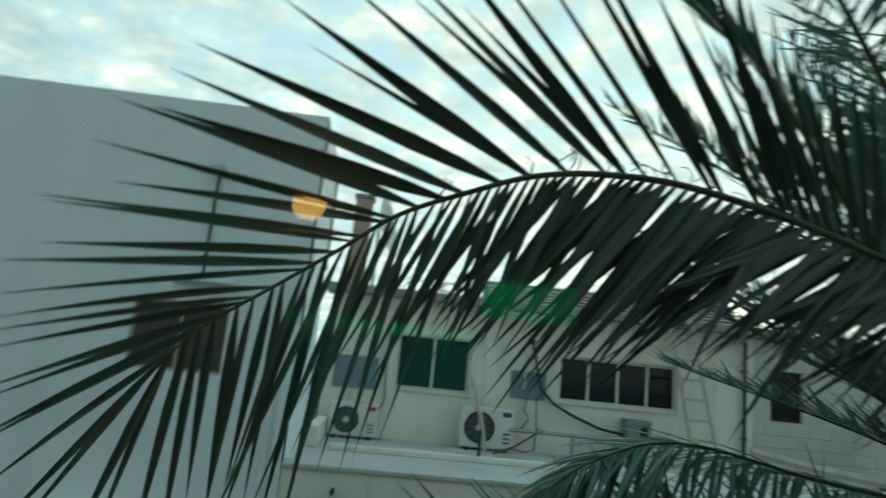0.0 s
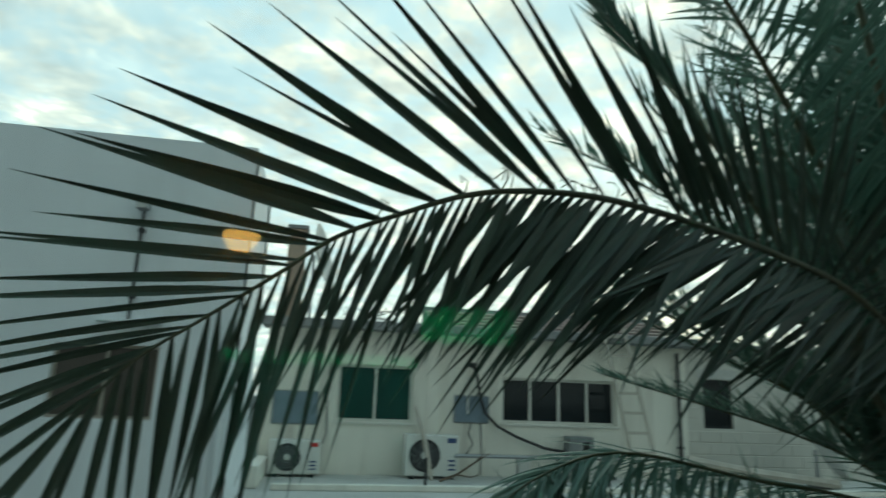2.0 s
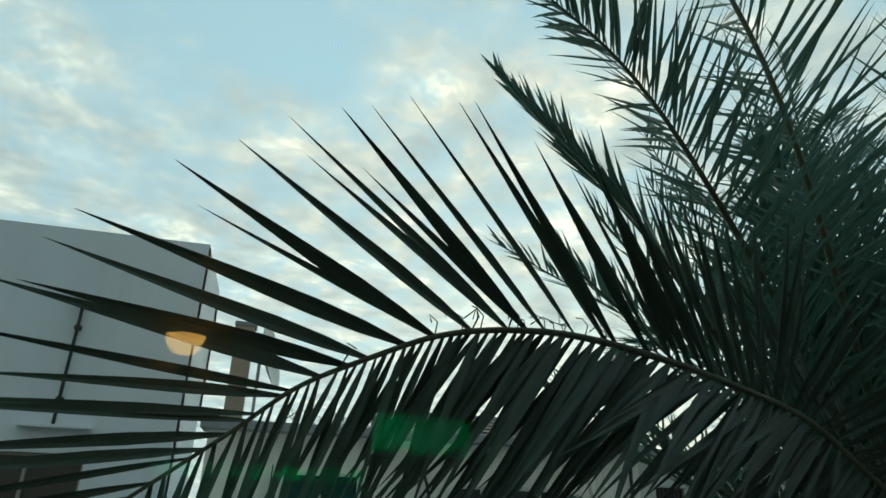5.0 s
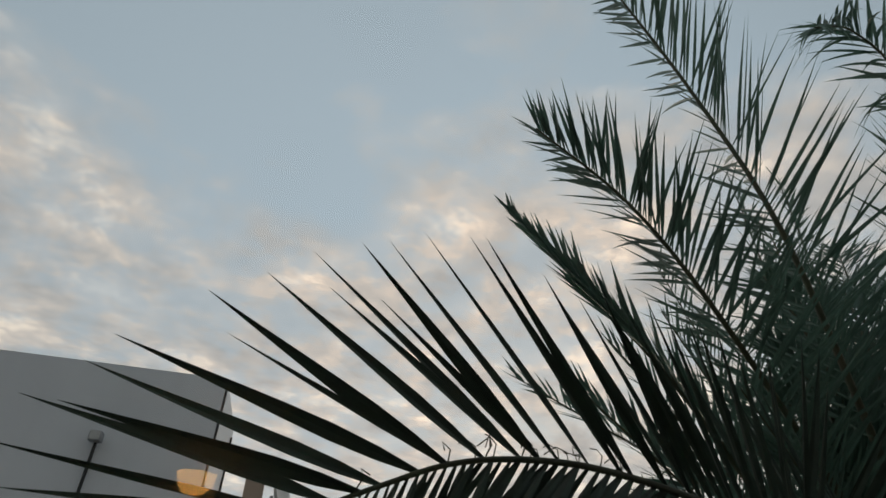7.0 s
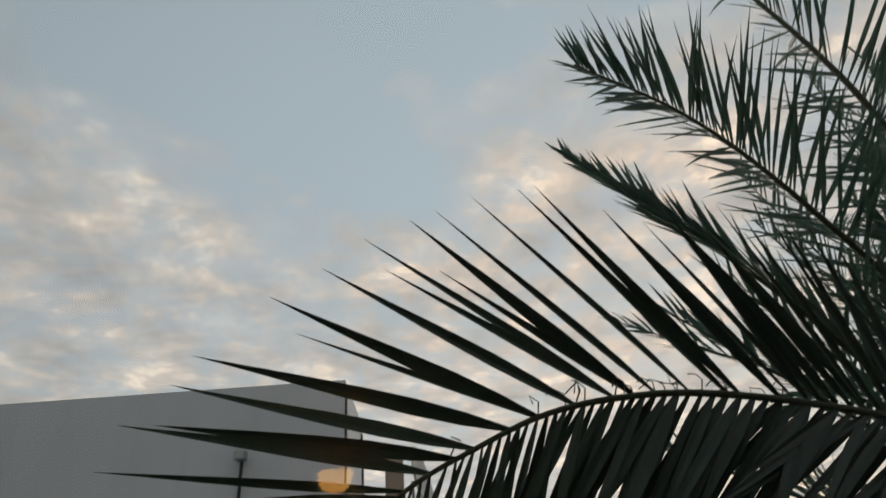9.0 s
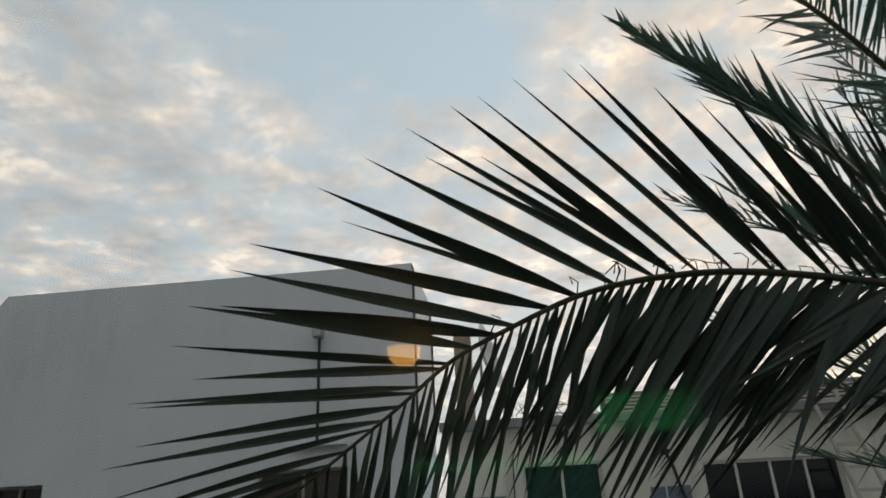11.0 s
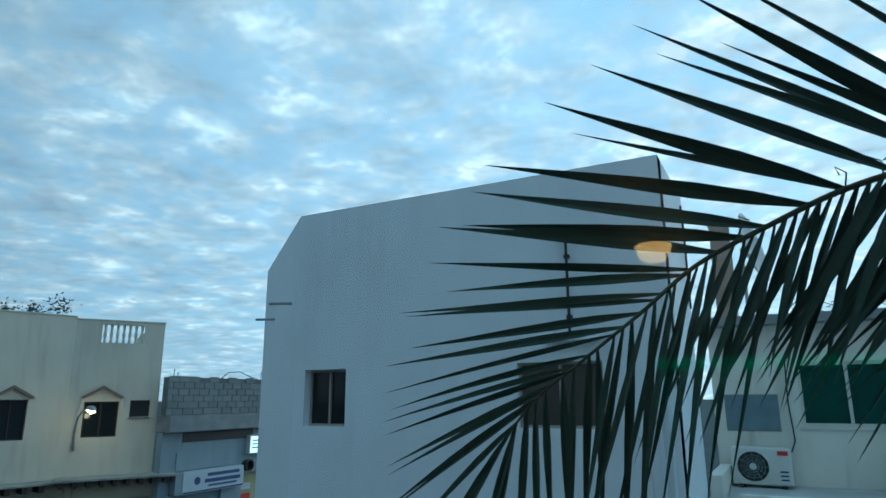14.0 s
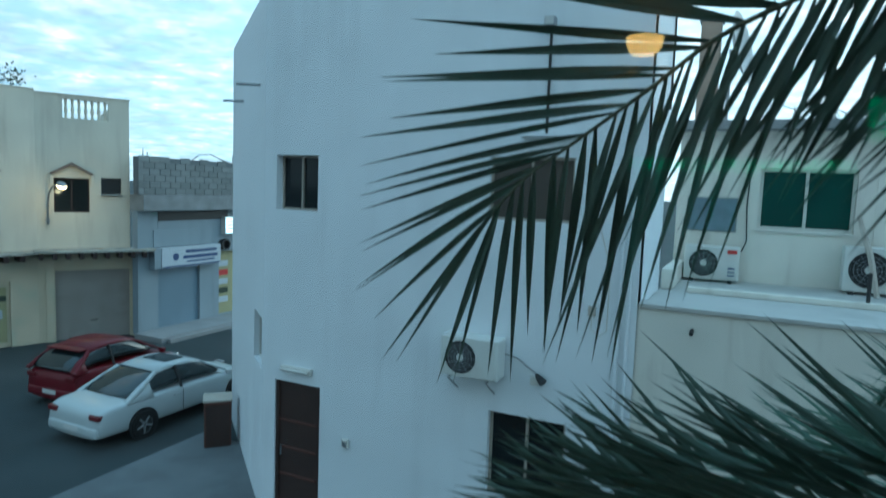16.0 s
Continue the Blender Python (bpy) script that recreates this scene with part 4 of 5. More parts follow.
# ---- grey shop with block parapet ----
shop = new("corner_shop")
tagged(shop, "grey rendered shop with a blue shutter under an unfinished block storey", "shop")
shop.matrix_world = along(-17.2, 14.8, 0, (0, 1))
part("wall", pierced_wall(8.0, 0.17, 4.0, 0.25, [(0.0, 1.72, 0.18, 2.18), (2.6, 5.2, 0.18, 2.5)]), "grey_wall", shop, "grey rendered shop wall")
part("infill_wall", box(-0.75, -0.003, 0.0, 0.25, 0.1, 4.0), "grey_wall", shop)
part("slab", box(-0.78, 8.0, -0.32, 0.3, 4.003, 4.5, 0.01), "concrete", shop, "rough concrete floor slab")
# flat black strip stands in for the shaded recess below the slab
part("wall_recess", box(0.0, 3.0, -0.02, -0.002, 3.66, 3.96), "black", shop, "black strip for the shade of the recess under the slab")
part("upper_panel", box(-0.19, 1.72, -0.03, -0.002, 2.82, 3.36, 0.006), "grey_wall", shop)
part("mortar_bed", box(-0.85, 8.0, -0.15, 0.05, 4.503, 5.66), "concrete_dark", shop)
ss = part("shop_shutter", box(0.0, 1.72, 0.12, 0.16, 0.18, 2.18), "shutter_blue", shop, "blue-grey roller shutter, closed")
for k in range(19):
    part("slat", box(0.0, 1.72, 0.095, 0.119, 0.19 + k * 0.104, 0.275 + k * 0.104), "shutter_blue", ss)
part("shop_front", box(2.6, 5.2, 0.18, 0.22, 0.18, 2.5), "yellow", shop, "faded yellow shop front posters")
for k in range(5):
    part("poster_bar", box(2.65, 3.2, 0.155, 0.178, 0.6 + k * 0.33, 0.8 + k * 0.33), ("sign", "bush", "sign", "red", "sign")[k], shop)
board = thing("shop_sign", "white shop sign board with blue printed bars", "sign", (0, 0, 0))
board.matrix_world = shop.matrix_world @ pose(-0.09, -0.28, 2.13)
part("panel", box(0, 2.5, 0, 0.2, 0, 0.67, 0.008), "sign", board)
part("side_bracket", box(-0.26, -0.004, 0.02, 0.27, 0.02, 0.66), "grey_wall", board)
for x0, x1, z0, z1 in ((0.95, 2.3, 0.46, 0.56), (0.85, 2.35, 0.27, 0.38), (1.0, 2.2, 0.15, 0.21)):
    part("print_bar", box(x0, x1, -0.006, -0.001, z0, z1), "sign_blue", board)
part("print_strip", box(0.02, 2.48, -0.006, -0.001, 0.02, 0.07), "sign_blue", board)
part("emblem", lathe([(0.001, 0.005), (0.12, 0.005), (0.12, 0.0)], 20, m=pose(0.55, -0.001, 0.36, 90)), "sign_blue", board)
lit = thing("lit_sign", "small glowing white box sign", "sign")
lit.matrix_world = shop.matrix_world @ pose(2.70, -0.2, 3.12)
part("box", box(0, 0.72, 0, 0.198, 0, 0.62, 0.01), "alu", lit)
part("face", box(0.04, 0.68, -0.012, -0.002, 0.04, 0.58), "sign_on", lit, "glowing white face")
for k, w in enumerate((0.35, 0.5, 0.42)):
    part("print_bar", box(0.1, 0.1 + w, -0.018, -0.013, 0.42 - 0.12 * k, 0.47 - 0.12 * k), "steel", lit)
vent = thing("exhaust_vent", "round dark exhaust vent on the shop wall", "vent")
vent.matrix_world = shop.matrix_world @ pose(2.75, 0, 2.75)
part("duct", lathe([(0.18, 0), (0.2, 0.1), (0.2, 0.22), (0.15, 0.22), (0.14, 0.05), (0.001, 0.05)], 20, m=pose(0, 0, 0, 90)), "black", vent)
wire = tagged(mesh_object("roof_cable", tube([(-17.1, 16.1, 5.66), (-17.1, 16.4, 5.86), (-17.1, 16.9, 5.9), (-17.1, 17.5, 5.72), (-17.1, 17.8, 5.67)], 0.015, 6), "black"), "black cable looped over the block wall", "cable")
rebar = tagged(mesh_object("steel_rod", tube([(-17.15, 18.0, 5.6), (-17.15, 18.0, 5.95)], 0.014, 6), "black"), "bare steel rod rising from the block wall", "rod")
for k, (y, h) in enumerate(((14.25, 0.22), (14.4, 0.12))):
    tagged(mesh_object("steel_rod", tube([(-17.2, y, 5.6), (-17.2, y + 0.02, 5.7 + h)], 0.012, 6), "black"), "bare steel rod rising from the block wall", "rod")


# ---- cars ----
def loft(sections, bm=None):
    """Joins rings of equally many points, closed at both ends."""
    bm = bm or bmesh.new()
    rings = [[bm.verts.new(p) for p in ring] for ring in sections]
    for a, b in zip(rings, rings[1:]):
        for k in range(len(a)):
            bm.faces.new((a[k], a[(k + 1) % len(a)], b[(k + 1) % len(a)], b[k]))
    bm.faces.new(rings[0][::-1])
    bm.faces.new(rings[-1])
    bmesh.ops.recalc_face_normals(bm, faces=bm.faces)
    return bm


def car(name, label, at, turn, paint, length, belt, stations, roof, wheels, tyre_r=0.32, width=1.75):
    """A car heading along +y: stations are (y, half width, deck height), roof rows (y, half width at the top, height)."""
    c = thing(name, label, "car", at, turn)
    rings = []
    for y, hw, zt in stations:
        zb = 0.22
        zm = min(0.62, zt - 0.08)
        rings.append([(-hw * 0.90, y, zb), (-hw, y, zb + 0.12), (-hw * 1.0, y, zm), (-hw * 0.96, y, zt - 0.05), (-hw * 0.86, y, zt),
                      (hw * 0.86, y, zt), (hw * 0.96, y, zt - 0.05), (hw * 1.0, y, zm), (hw, y, zb + 0.12), (hw * 0.90, y, zb)])
    body = part("body", loft(rings), paint, c, smooth=True)
    mod = body.modifiers.new("round", "SUBSURF")
    mod.levels = mod.render_levels = 2
    hw = width / 2
    cab = []
    for (y, tw, z) in roof:
        zb = belt - 0.03
        k = (z - zb) / (max(r[2] for r in roof) - zb)
        cab.append([(-hw * 0.93, y, zb), (-(hw * 0.93 + (tw - hw * 0.93) * 0.5), y, zb + (z - zb) * 0.5), (-tw, y, z - 0.02), (-tw * 0.85, y, z), (tw * 0.85, y, z), (tw, y, z - 0.02), (hw * 0.93 + (tw - hw * 0.93) * 0.5, y, zb + (z - zb) * 0.5), (hw * 0.93, y, zb)])
    cabin = part("cabin", loft(cab), "car_glass", c, "dark glazed cabin", smooth=True)
    cm = cabin.modifiers.new("round", "SUBSURF")
    cm.levels = cm.render_levels = 1
    # roof skin and pillars over the glass
    skin = bmesh.new()
    top_rows = [r for r in roof if r[2] > max(q[2] for q in roof) - 0.12]
    rows = []
    for (y, tw, z) in top_rows:
        rows.append([skin.verts.new((-tw - 0.012, y, z - 0.05)), skin.verts.new((-tw * 0.86, y, z + 0.012)), skin.verts.new((tw * 0.86, y, z + 0.012)), skin.verts.new((tw + 0.012, y, z - 0.05))])
    for a, b in zip(rows, rows[1:]):
        for k in range(3):
            skin.faces.new((a[k], a[k + 1], b[k + 1], b[k]))
    rs = part("roof", skin, paint, c, smooth=True)
    sol = rs.modifiers.new("thick", "SOLIDIFY")
    sol.thickness = 0.03
    for s in (-1, 1):
        ends = [(roof[0], top_rows[0]), (roof[-1], top_rows[-1])]
        for low_r, high_r in ends:
            p0 = Vector((s * hw * 0.87, low_r[0], belt - 0.04))
            p1 = Vector((s * (high_r[1] - 0.02), high_r[0], high_r[2] - 0.045))
            part("pillar", tube([p0, p0.lerp(p1, 0.5) + Vector((s * 0.01, 0, 0.0)), p1], 0.055 if low_r is roof[0] else 0.035, 8), paint, c)
        # broad painted rear quarter
        q = bmesh.new()
        c_rows = [roof[0], roof[1], tuple(a + (b - a) * 0.45 for a, b in zip(roof[1], roof[2]))]
        strip = []
        for y, tw, z in c_rows:
            zb = belt - 0.05
            strip.append([q.verts.new((s * (hw * 0.93 + (tw - hw * 0.93) * f + 0.006), y, zb + (z - 0.02 - zb) * f)) for f in (0.0, 0.5, 1.0)])
        for a, b in zip(strip, strip[1:]):
            for k in range(2):
                q.faces.new((a[k], a[k + 1], b[k + 1], b[k]))
        quarter = part("quarter_panel", q, paint, c, smooth=True)
        thick = quarter.modifiers.new("thick", "SOLIDIFY")
        thick.thickness, thick.offset = 0.03, 0.0
        mid = roof[len(roof) // 2]
        part("pillar", tube([(s * (hw * 0.93 + 0.01), mid[0], belt - 0.02), (s * (mid[1] + 0.02), mid[0], mid[2] - 0.03)], 0.035, 6), "black", c)
        part("mirror", box(s * hw - 0.02 + s * 0.06, s * hw + 0.02 + s * 0.16, roof[-1][0] - 0.35, roof[-1][0] - 0.22, belt - 0.02, belt + 0.11, 0.02), paint, c)
        part("door_line", box(s * hw - 0.004, s * hw + 0.004, mid[0] - 0.006, mid[0] + 0.006, 0.36, belt - 0.05), "black", c)
        part("door_handle", box(s * hw - 0.012, s * hw + 0.018, mid[0] - 0.26, mid[0] - 0.08, belt - 0.16, belt - 0.13, 0.005), paint, c)
    y0, y1 = stations[0][0], stations[-1][0]
    for s in (-1, 1):
        part("tail_light", box(s * hw * 0.72 - 0.15, s * hw * 0.72 + 0.15, y0 - 0.005, y0 + 0.2, belt - 0.24, belt - 0.12, 0.02), "tail", c, "red tail light")
        part("headlight", box(s * hw * 0.66 - 0.15, s * hw * 0.66 + 0.15, y1 - 0.14, y1 + 0.012, 0.58, 0.70, 0.02), "chrome", c, "clear headlight")
    part("rear_bumper", box(-hw * 0.86, hw * 0.86, y0 - 0.035, y0 + 0.20, 0.28, 0.52, 0.06), paint, c)
    part("front_bumper", box(-hw * 0.9, hw * 0.9, y1 - 0.14, y1 + 0.06, 0.25, 0.5, 0.04), paint, c)
    part("number_plate", box(-0.22, 0.22, y0 - 0.05, y0 - 0.037, 0.38, 0.49), "plate", c, "blank white plate")
    for s in (-1, 1):
        for wy in wheels:
            m = pose(s * (hw - 0.10), wy, tyre_r, 0, 90)
            part("wheel_arch", lathe([(0.001, 0), (tyre_r + 0.055, 0), (tyre_r + 0.055, 0.02), (0.001, 0.02)], 24, m=pose(s * (hw - 0.012 + (0 if s > 0 else -0.004)), wy, tyre_r + 0.01, 0, 90)), "black", c)
            w = part("tyre", lathe([(tyre_r * 0.62, -0.10), (tyre_r * 0.95, -0.11), (tyre_r, -0.08), (tyre_r, 0.08), (tyre_r * 0.95, 0.125), (tyre_r * 0.62, 0.125)] if s > 0 else
                                  [(tyre_r * 0.62, -0.125), (tyre_r * 0.95, -0.125), (tyre_r, -0.08), (tyre_r, 0.08), (tyre_r * 0.95, 0.11), (tyre_r * 0.62, 0.10)], 28, m=m), "rubber", c)
            rim = bmesh.new()
            o = s * 0.118
            lathe([(0.001, o - s * 0.03), (tyre_r * 0.2, o), (tyre_r * 0.24, o - s * 0.05), (tyre_r * 0.55, o - s * 0.06), (tyre_r * 0.64, o)], 28, rim, m)
            part("rim", rim, "steel", w)
            for k in range(5):
                a = k * math.tau / 5
                part("spoke", tube([m @ Vector((0.03 * math.cos(a), 0.03 * math.sin(a), o)), m @ Vector((tyre_r * 0.6 * math.cos(a), tyre_r * 0.6 * math.sin(a), o))], 0.022, 6), "steel", w)
    return c


red_car = car("red_hatchback", "dark red hatchback parked by the garage", (-13.6, 10.35, 0), 5, "red_car", 4.2, 0.98,
    [(-2.02, 0.70, 0.62), (-2.0, 0.80, 0.86), (-1.85, 0.87, 0.98), (-1.3, 0.90, 1.0), (0.6, 0.90, 0.98), (1.15, 0.89, 0.94), (1.75, 0.84, 0.82), (2.03, 0.74, 0.66), (2.08, 0.66, 0.5)],
    [(-2.0, 0.64, 1.0), (-1.78, 0.62, 1.22), (-1.35, 0.62, 1.42), (-0.7, 0.64, 1.50), (-0.1, 0.64, 1.50), (0.35, 0.63, 1.42), (1.3, 0.66, 0.98)], (-1.28, 1.3), 0.32, 1.80)
red_car.scale = (0.88, 0.74, 0.86)
part("spoiler", box(-0.56, 0.56, -1.60, -1.30, 1.41, 1.445, 0.012), "red_car", red_car)
white_saloon = car("white_saloon", "white four-door saloon car in the street", (-11.25, 9.95, 0), 0, "white_car", 4.9, 0.92,
    [(-2.44, 0.74, 0.6), (-2.42, 0.82, 0.80), (-2.25, 0.88, 0.94), (-1.4, 0.91, 0.96), (0.8, 0.91, 0.94), (1.5, 0.90, 0.87), (2.1, 0.85, 0.76), (2.4, 0.74, 0.62), (2.46, 0.66, 0.5)],
    [(-1.75, 0.70, 0.94), (-1.25, 0.63, 1.22), (-0.85, 0.61, 1.38), (-0.3, 0.62, 1.44), (0.2, 0.62, 1.42), (0.55, 0.61, 1.33), (1.35, 0.67, 0.93)], (-1.40, 1.45), 0.33, 1.84)
white_saloon.scale = (0.88, 0.86, 0.84)
part("sunroof", box(-0.38, 0.38, -0.35, 0.2, 1.452, 1.462), "car_glass", white_saloon)


# ---- palm ----
CROWN = Vector((1.95, 2.45, 4.45))
palm = thing("date_palm", "date palm with long arching grey-green fronds beside the window", "palm tree", (CROWN.x, CROWN.y, 0))
BASE = Vector((CROWN.x, CROWN.y, 0))
rng = random.Random(11)
tr = bmesh.new()
tube([(0.06 * math.sin(k * 0.7), 0.05 * math.cos(k), CROWN.z * k / 14) for k in range(15)], [0.25 - 0.004 * k + 0.02 * (k % 2) for k in range(15)], 14, tr)
part("trunk", tr, "trunk", palm, "rough brown ringed trunk")
for k in range(36):
    a, zz = k * 2.4, CROWN.z - 0.05 - k * 0.05
    r = 0.2 + 0.004 * k
    part("leaf_stub", tube([(r * math.cos(a), r * math.sin(a), zz - 0.1), ((r + 0.1) * math.cos(a), (r + 0.1) * math.sin(a), zz + 0.1)], [0.06, 0.03], 6), "trunk", palm)


def smooth_path(ctrl, n):
    """A smooth line through the points ctrl."""
    c = [Vector(p) for p in ctrl]
    c = [c[0] * 2 - c[1], *c, c[-1] * 2 - c[-2]]
    out = []
    for i in range(n):
        f = i / (n - 1) * (len(c) - 3)
        k = min(int(f), len(c) - 4)
        t = f - k
        a, b, d, e = c[k:k + 4]
        out.append(0.5 * ((2 * b) + (d - a) * t + (2 * a - 5 * b + 4 * d - e) * t * t + (3 * b - a - 3 * d + e) * t ** 3))
    return out


def leaflet(verts, faces, base, way, flat, length, width, droop, bend=0.0, stations=7):
    """A narrow folded blade from base along way; flat is the direction across it."""
    way = way.normalized()
    across = (flat - way * flat.dot(way)).normalized()
    keel = way.cross(across).normalized()
    first = len(verts)
    shape = (0.30, 0.82, 1.0, 0.86, 0.60, 0.30, 0.02)
    for i in range(stations):
        t = i / (stations - 1)
        p = base + way * (length * t) + Vector((0, 0, -droop * length * t * t)) + across * (bend * length * t * t)
        w = width * 0.5 * shape[i]
        verts += [p - across * w + keel * w * 0.35, p, p + across * w + keel * w * 0.35]
    for i in range(stations - 1):
        a = first + 3 * i
        faces += [(a, a + 1, a + 4, a + 3), (a + 1, a + 2, a + 5, a + 4)]


def frond(ctrl, leaf, width, count, roll=0.0, open_deg=55, droop=0.12, start=0.22, thick=0.016, seed=0, label="", curl=0.0, lift0=22, leaf_m="leaf_far", jitter=13):
    """A whole frond: a tapering rachis with two rows of leaflets that point towards its tip. Points are in the world."""
    r = random.Random(seed)
    pts = smooth_path(ctrl, 26)
    pts = [p - BASE for p in pts]
    stem = part("frond", tube(pts, [thick * (1 - 0.82 * i / 25) for i in range(26)], 6), "rachis", palm, label, smooth=True)
    verts, faces = [], []
    for i in range(count):
        f = start + (1 - start) * (i + r.uniform(-0.3, 0.3)) / count
        f = min(max(f, 0), 0.995)
        q = f * 25
        k = min(int(q), 24)
        p = pts[k].lerp(pts[k + 1], q - k)
        d = (pts[k + 1] - pts[k]).normalized()
        side = d.cross(Vector((0, 0, 1)))
        side = side.normalized() if side.length > 0.2 else Vector((1, 0, 0))
        up = side.cross(d)
        size = leaf * (0.55 + 0.75 * math.sin(math.pi * min(1, 0.18 + 0.80 * f))) * r.uniform(0.85, 1.1)
        if f > 0.9:
            size *= 0.75
        for s in (-1, 1):
            a = radians(open_deg * (1.1 - 0.55 * f) + r.uniform(-jitter, jitter))
            lift = radians(roll * s + lift0 + r.uniform(-16, 16))
            out = side * s * math.cos(lift) + up * math.sin(lift)
            way = d * math.cos(a) + out * math.sin(a)
            leaflet(verts, faces, p, way, d.cross(way).cross(way) + Vector((r.uniform(-.4, .4), r.uniform(-.4, .4), r.uniform(-.4, .4))), size, width * r.uniform(0.8, 1.15), droop * r.uniform(0.3, 1.8) + (curl if r.random() < 0.3 else 0), r.uniform(-0.06, 0.06))
    tagged(part("leaflets", (verts, faces), leaf_m, stem, smooth=False), kind="stuff")
    return stem


# the near frond, which lies in one upright plane: y = 1.42 + 0.38 x
def in_plane(x, z, off=0.0):
    return Vector((x, 1.42 + 0.38 * x + off, z))


NEAR = [(1.95, 4.45), (1.80, 4.62), (1.52, 4.92), (1.28, 5.066), (1.063, 5.168), (0.84, 5.265), (0.59, 5.306), (0.35, 5.328), (0.15, 5.332), (0.0, 5.315), (-0.12, 5.284), (-0.225, 5.234), (-0.312, 5.185), (-0.38, 5.126), (-0.457, 5.062), (-0.51, 5.018), (-0.545, 4.975)]
near_pts = smooth_path([in_plane(*p) if p[0] < 1.8 else CROWN.lerp(in_plane(*p), (1.95 - p[0]) / 0.15 if p[0] > 1.8 else 1) for p in NEAR], 120)
near_pts = [p - BASE for p in near_pts]
near = part("frond", tube(near_pts, [0.0125 * (1 - i / 119) ** 1.5 + 0.0016 for i in range(120)], 7), "rachis", palm, "large dark near frond with split leaflets", smooth=True)


def near_at(x):
    return min(near_pts, key=lambda p: abs(p.x + BASE.x - x))


# each leaflet: x of its root on the rachis, angle in the plane, length
SPREAD = [(-0.168, 168, 0.43), (-0.128, 157.5, 0.41), (-0.136, 163, 0.36), (-0.065, 153.5, 0.42), (0.0, 147.5, 0.45), (0.0, 152.5, 0.40), (0.041, 140, 0.45), (0.041, 147, 0.36), (0.071, 138, 0.455), (0.13, 136, 0.48), (0.20, 131, 0.49), (0.25, 130, 0.50), (0.32, 126.5, 0.45),
          (-0.224, 170.5, 0.39), (-0.254, 174, 0.37), (-0.282, 171.5, 0.37), (-0.315, 176.5, 0.35), (-0.325, 182, 0.31), (-0.353, 183.5, 0.35), (-0.360, 182, 0.33), (-0.384, 188, 0.31), (-0.400, 189, 0.32)]
FAN = [(-0.417, 193, 0.31), (-0.447, 192, 0.27), (-0.461, 195, 0.26), (-0.475, 198, 0.25), (-0.491, 205, 0.24), (-0.499, 208, 0.23), (-0.510, 214, 0.24), (-0.521, 216, 0.23), (-0.535, 224, 0.21), (-0.540, 236, 0.24), (-0.543, 241, 0.22),
       (-0.537, 253, 0.24), (-0.535, 258, 0.23), (-0.524, 265, 0.23), (-0.513, 268, 0.25), (-0.502, 269, 0.20), (-0.477, 269, 0.24), (-0.466, 266, 0.25), (-0.450, 265, 0.23), (-0.434, 269, 0.25)]
UP_FAR = np.array([(0.2, 131, 0.48), (0.33, 126, 0.47), (0.47, 118, 0.50), (0.57, 104, 0.50), (0.68, 84, 0.48), (0.78, 62, 0.48), (0.90, 36, 0.48), (1.06, 16, 0.46), (1.5, 2, 0.42)])
LOW = np.array([(-0.42, 262, 0.25), (-0.37, 259, 0.29), (-0.32, 257, 0.30), (-0.25, 251, 0.28), (-0.19, 249, 0.27), (-0.12, 244, 0.28), (-0.03, 237, 0.32), (0.06, 234, 0.35), (0.15, 231, 0.41), (0.25, 226, 0.41), (0.35, 220, 0.40), (0.47, 212, 0.45), (0.6, 211, 0.48), (0.9, 205, 0.48), (1.5, 195, 0.42)])
rng = random.Random(5)


def near_leaf(x, ang, size, width, lean, droop, bend):
    a = radians(ang)
    way = Vector((math.cos(a), 0.38 * math.cos(a) + lean, math.sin(a)))
    verts, faces = [], []
    flat = Vector((-math.sin(a), rng.uniform(-0.6, 0.6), math.cos(a)))
    leaflet(verts, faces, near_at(x), way, flat, size, width * rng.uniform(0.9, 1.1), droop, bend)
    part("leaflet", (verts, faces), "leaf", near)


for x, ang, size in SPREAD:
    near_leaf(x, ang, size, 0.0215 if size > 0.365 else 0.0135, rng.uniform(-0.03, 0.03), rng.uniform(-0.01, 0.01), rng.uniform(-0.012, 0.012))
for x, ang, size in FAN:
    near_leaf(x, ang, size, 0.0085 if ang < 245 else 0.0110, rng.uniform(-0.05, 0.05), 0.03 if ang < 225 else 0.0, rng.uniform(-0.03, 0.03))
# further up the stalk the leaflets stand closer and cross each other
x = 0.35
while x < 1.55:
    near_leaf(x, np.interp(x, UP_FAR[:, 0], UP_FAR[:, 1]) + rng.uniform(-4, 3) * (1 if x < 0.65 else 2), np.interp(x, UP_FAR[:, 0], UP_FAR[:, 2]) * rng.uniform(0.84, 1.08), 0.0205 * rng.uniform(0.8, 1.1), rng.uniform(-0.12, 0.10) - min(0.85, max(0, (x - 0.66) * 3)), rng.uniform(0.0, 0.04), rng.uniform(-0.04, 0.04))
    x += rng.uniform(0.018, 0.027)
x = -0.415
while x < 1.4:
    near_leaf(x, np.interp(x, LOW[:, 0], LOW[:, 1]) + rng.uniform(-9, 6), np.interp(x, LOW[:, 0], LOW[:, 2]) * rng.uniform(0.85, 1.25), (0.0108 + 0.0095 * min(1, max(0, (x + 0.30) * 2.0))) * rng.uniform(0.75, 1.15), rng.uniform(-0.30, 0.22), rng.uniform(0.0, 0.10), rng.uniform(-0.05, 0.05))
    x += 0.0132 - 0.0036 * min(1, max(0, (x + 0.2) * 4)) + 0.003 * max(0, x)
